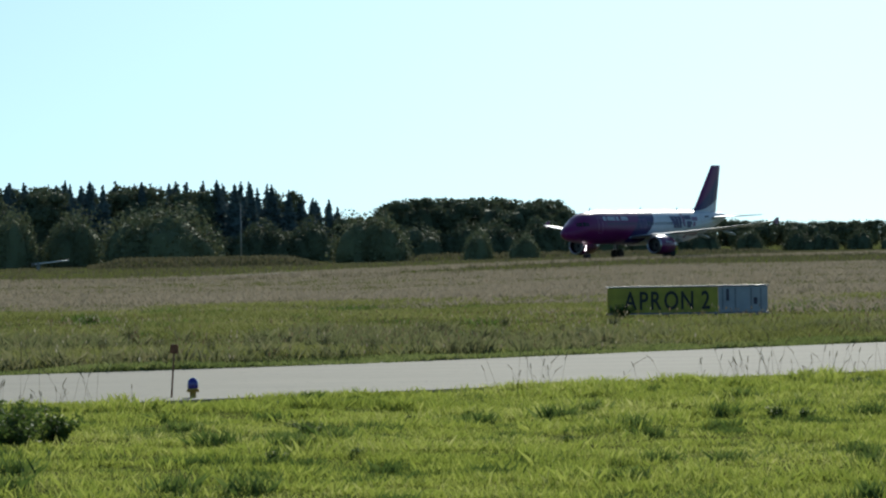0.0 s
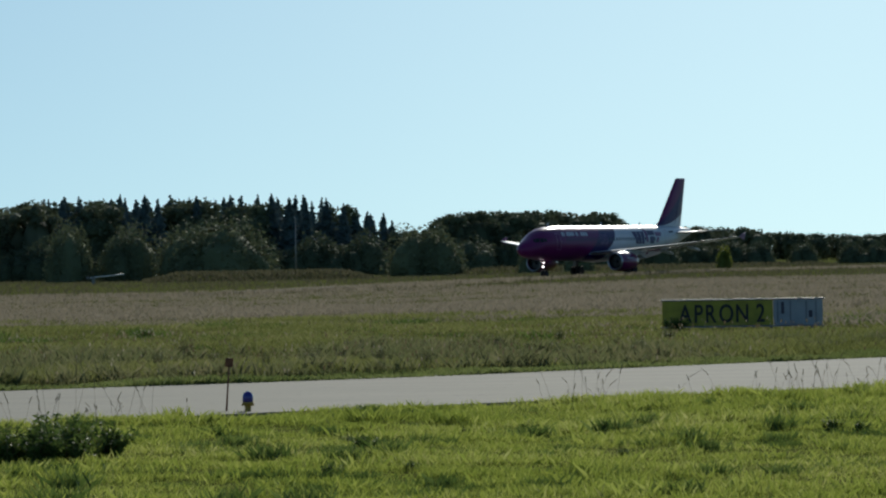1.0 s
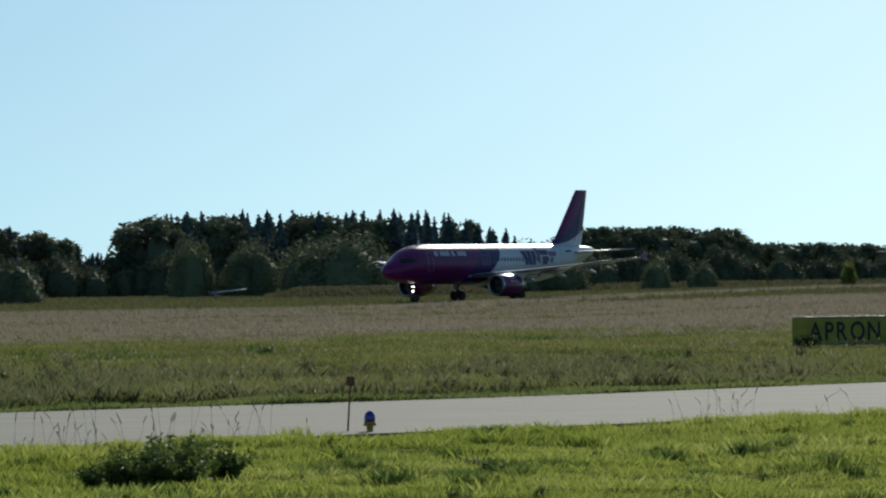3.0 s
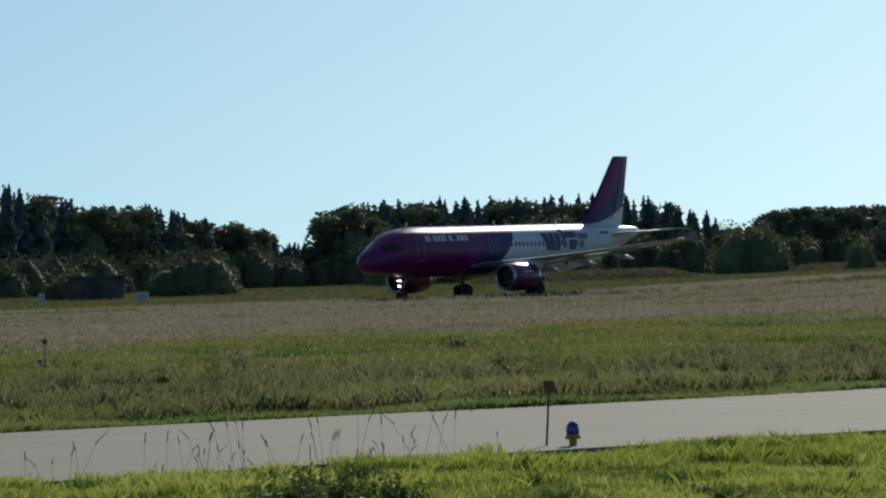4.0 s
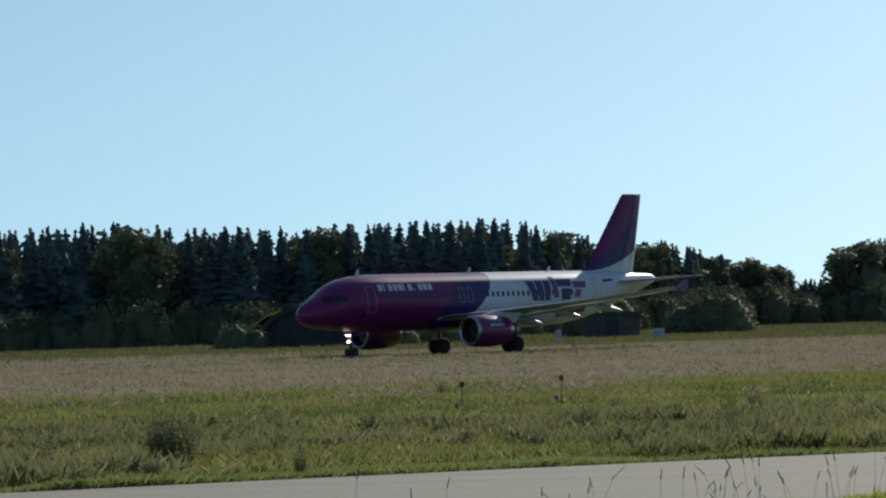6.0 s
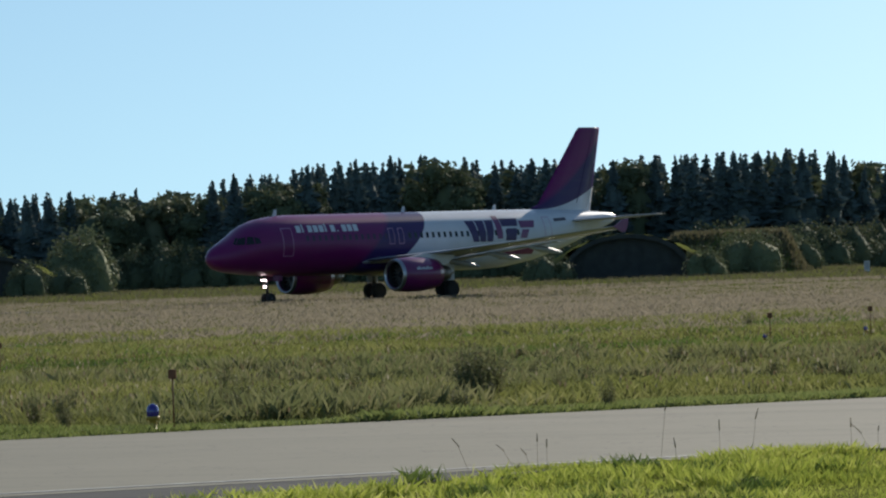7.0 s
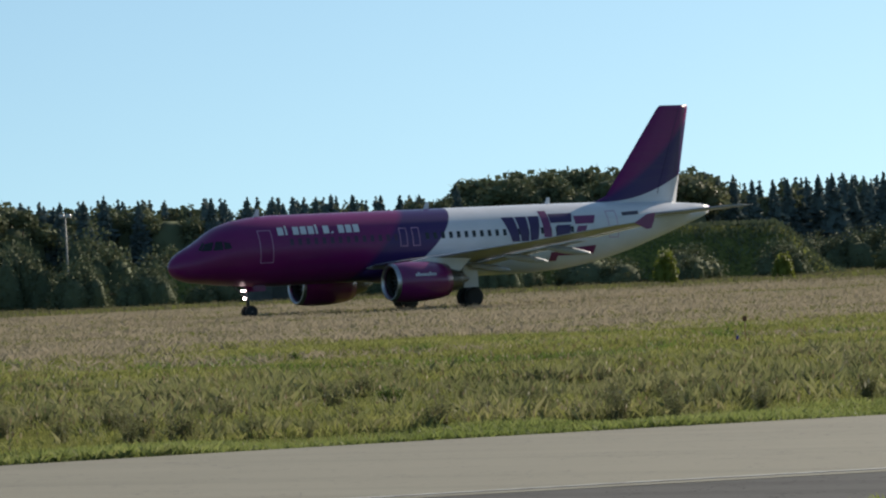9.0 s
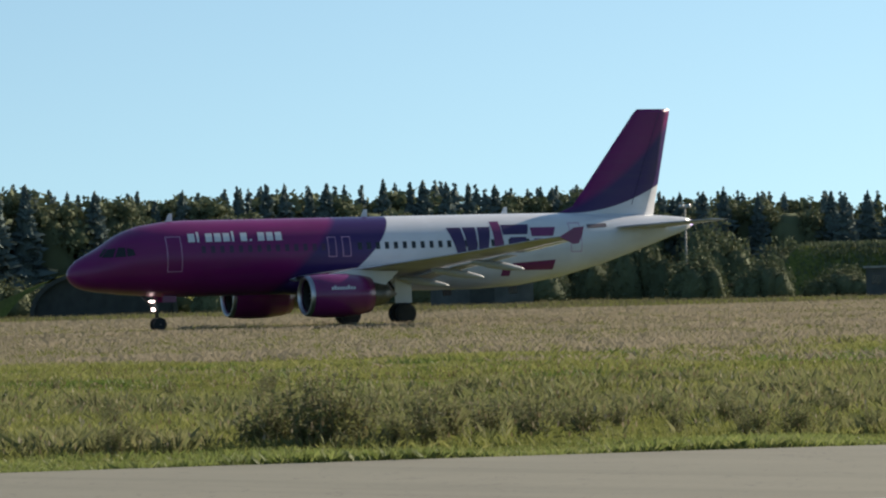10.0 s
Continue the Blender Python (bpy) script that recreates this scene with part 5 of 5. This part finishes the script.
# ---- weeds ----
def make_weed(seed, name, label, material, tall, leaf, n_stem, category, big=1.4):
    """A clump of branching stems with small leaves and seed heads, one metre high."""
    r = np.random.default_rng(seed)
    t = thing(name, label, category, "weeds on the field")
    bm = bmesh.new()
    v, f = [], []
    for k in range(n_stem):
        a, l = r.uniform(0, 6.28), r.uniform(0.05, 0.42) * tall
        h = r.uniform(0.55, 1.0) * (1 - 0.5 * l)
        root = Vector((r.normal(0, 0.09), r.normal(0, 0.09), -0.03))
        tip = Vector((root.x + math.cos(a) * l, root.y + math.sin(a) * l, h))
        tube(root, tip, 0.006, 0.003, 4, bm)
        for j in range(leaf):
            u = r.uniform(0.15, 1.0)
            p = root.lerp(tip, u)
            s = r.uniform(0.022, 0.06) * big * (1.2 - 0.5 * u)
            d1 = Vector(r.normal(0, 1, 3)).normalized()
            d2 = d1.cross(Vector(r.normal(0, 1, 3))).normalized()
            c = p + d1 * s * 1.2
            n = len(v)
            v += [tuple(p), tuple(c + d2 * s * 0.45), tuple(c + d1 * s * 1.3), tuple(c - d2 * s * 0.45)]
            f.append((n, n + 1, n + 2, n + 3))
    part("stalk", bm, STEM, t, smooth=False)
    soup("foliage", np.array(v), np.array(f), material, t)
    return t


def scatter(kinds, places):
    for x, y, h, w in places:
        src = kinds[int(rng.integers(0, len(kinds)))]
        z = float(ground_z(np.array(x), np.array(y)))
        m = Matrix.LocRotScale((x, y, z), Euler((0, 0, rng.uniform(0, 6.28))), (h * w, h * w, h))
        if src.name not in placed:
            placed.add(src.name)
            src.matrix_basis = m
        else:
            s = src.scale.copy()
            src.scale = (1, 1, 1)
            copy_thing(src, m)
            src.scale = s


def make_weeds():
    tall = [make_weed(s, "weed_clump", "tall olive brown weed clump with seed heads", WEED, 0.8, 22, 36, "weed", 0.8) for s in (61, 62, 63)]
    dock = [make_weed(s, "dock_plant", "low dark green broad-leaved weed clump", DOCK, 1.4, 44, 30, "weed", 1.35) for s in (71, 72)]
    spots = []
    for pan, d, h, w in ((18.2, 55, 1.0, 1.0), (18.4, 55.6, 0.9, 1.0), (18.0, 55.4, 0.85, 1.0), (18.25, 54.8, 0.8, 1.1), (19.6, 57, 0.4, 1.0), (17.0, 57, 0.4, 1.0), (32.6, 51, 0.5, 1.1), (31.8, 54, 0.4, 1.2), (44.9, 50.5, 0.85, 1.3), (45.25, 50.8, 0.8, 1.4), (45.6, 51.5, 0.62, 1.5), (44.55, 51.0, 0.6, 1.5), (46.0, 51.2, 0.5, 1.6), (43.5, 50.6, 0.65, 1.4), (43.2, 51.2, 0.55, 1.5), (42.6, 52, 0.45, 1.7), (41.9, 51.5, 0.5, 1.6), (41.2, 52, 0.45, 1.7), (38.6, 51, 0.45, 1.7), (38.0, 50.5, 0.5, 1.7), (39.8, 52, 0.45, 1.2), (40.6, 55, 0.5, 1.2), (37.4, 56, 0.4, 1.2)):
        spots.append((-math.sin(radians(pan)) * d, math.cos(radians(pan)) * d, h * (1.35 if pan > 41 else 1.0), w))
    for k in range(190):
        pan = rng.uniform(-9, 51)
        d = 49 + rng.gamma(1.3, 8)
        x, y = -math.sin(radians(pan)) * d, math.cos(radians(pan)) * d
        if y > edge_y(FAR_EDGE, x) + 2.2:
            spots.append((x, y, rng.uniform(0.28, 0.55), rng.uniform(0.9, 1.5)))
    scatter(tall, spots)
    spots = [(-4.5, 29.6, 0.52, 1.3), (-4.2, 29.9, 0.52, 1.2), (-4.8, 29.4, 0.42, 1.3), (-4.4, 29.2, 0.42, 1.3), (-3.9, 30.2, 0.44, 1.3), (-4.5, 30.1, 0.54, 1.2), (-4.1, 29.4, 0.40, 1.2), (-5.1, 29.6, 0.30, 1.2), (-1.3, 31.2, 0.2, 1.5), (3.8, 33.5, 0.2, 1.5), (4.1, 33.2, 0.16, 1.5)]
    for k in range(20):
        x = rng.uniform(-11, 8)
        y = edge_y(NEAR_EDGE, x) - rng.uniform(1.0, 17)
        if math.hypot(x + 3.4, y - 40) > 2.5:
            spots.append((x, y, rng.uniform(0.10, 0.18), rng.uniform(1.0, 1.7)))
    for k in range(14):
        pan, d = rng.uniform(-9, 48), rng.uniform(56, 100)
        x, y = -math.sin(radians(pan)) * d, math.cos(radians(pan)) * d
        if y > edge_y(FAR_EDGE, x) + 1:
            spots.append((x, y, rng.uniform(0.25, 0.4), rng.uniform(1.2, 2.2)))
    scatter(dock, spots)


make_weeds()


def make_stalks():
    """Thin single seed stalks that stand against the taxiway."""
    x = rng.uniform(-13, 8, 420)
    x = x[rng.uniform(0, 1, len(x)) < patchy(x, x * 0.7, 5, 51) ** 2]
    e = np.where(x < -11, np.interp(x, [-28.5, -20, -15.5, -12, -10.5], [13.2, 21.0, 24.9, 29.4, 34.2]), edge_y(NEAR_EDGE, x))
    y = e - np.abs(rng.normal(0, 1.6, len(x))) - 0.1
    v, f = [], []
    for px, py in zip(x, y):
        h = rng.gamma(4, 0.07) + 0.12
        lx, ly = rng.normal(0, 0.34) * h, rng.normal(0, 0.2) * h
        w, hw = 0.0022, 0.0065
        for a, b, wd in ((0.0, 0.86, w), (0.8, 1.0, hw)):
            for dx, dy in ((1, 0), (0, 1)):
                n = len(v)
                p0 = (px + lx * a * a, py + ly * a * a, h * a)
                p1 = (px + lx * b * b, py + ly * b * b, h * b)
                v += [(p0[0] - dx * wd, p0[1] - dy * wd, p0[2]), (p0[0] + dx * wd, p0[1] + dy * wd, p0[2]), (p1[0] + dx * wd * 0.6, p1[1] + dy * wd * 0.6, p1[2]), (p1[0] - dx * wd * 0.6, p1[1] - dy * wd * 0.6, p1[2])]
                f.append((n, n + 1, n + 2, n + 3))
    soup("seed_stalks", np.array(v), np.array(f), STEM, label="thin brown grass stalks with seed heads", category="grass", kind="stuff")


make_stalks()


# ---- what moves ----
def motions():
    walk(plane, [(t, pose(x, y, float(ground_z(np.array(x), np.array(y))), 0, 0, h)) for t, x, y, z, h in PLANE_ROWS])
    # the wheels roll by the way that the aircraft goes
    times = np.arange(0, 10.001, 1 / 30)
    xs = np.interp(times, [r[0] for r in PLANE_ROWS], [r[1] for r in PLANE_ROWS])
    ys = np.interp(times, [r[0] for r in PLANE_ROWS], [r[2] for r in PLANE_ROWS])
    go = np.r_[0, np.cumsum(np.hypot(np.diff(xs), np.diff(ys)))]
    for tyre, r in TYRES:
        x, y, z = tyre.location
        turn = 0.0
        rows = []
        for i, t in enumerate(times):
            if i:
                turn += min((go[i] - go[i - 1]) / r, 1.5)
            rows.append((float(t), Matrix.Translation((x, y, z)) @ Matrix.Rotation(turn, 4, "Y").inverted()))
        walk(tyre, rows)


motions()
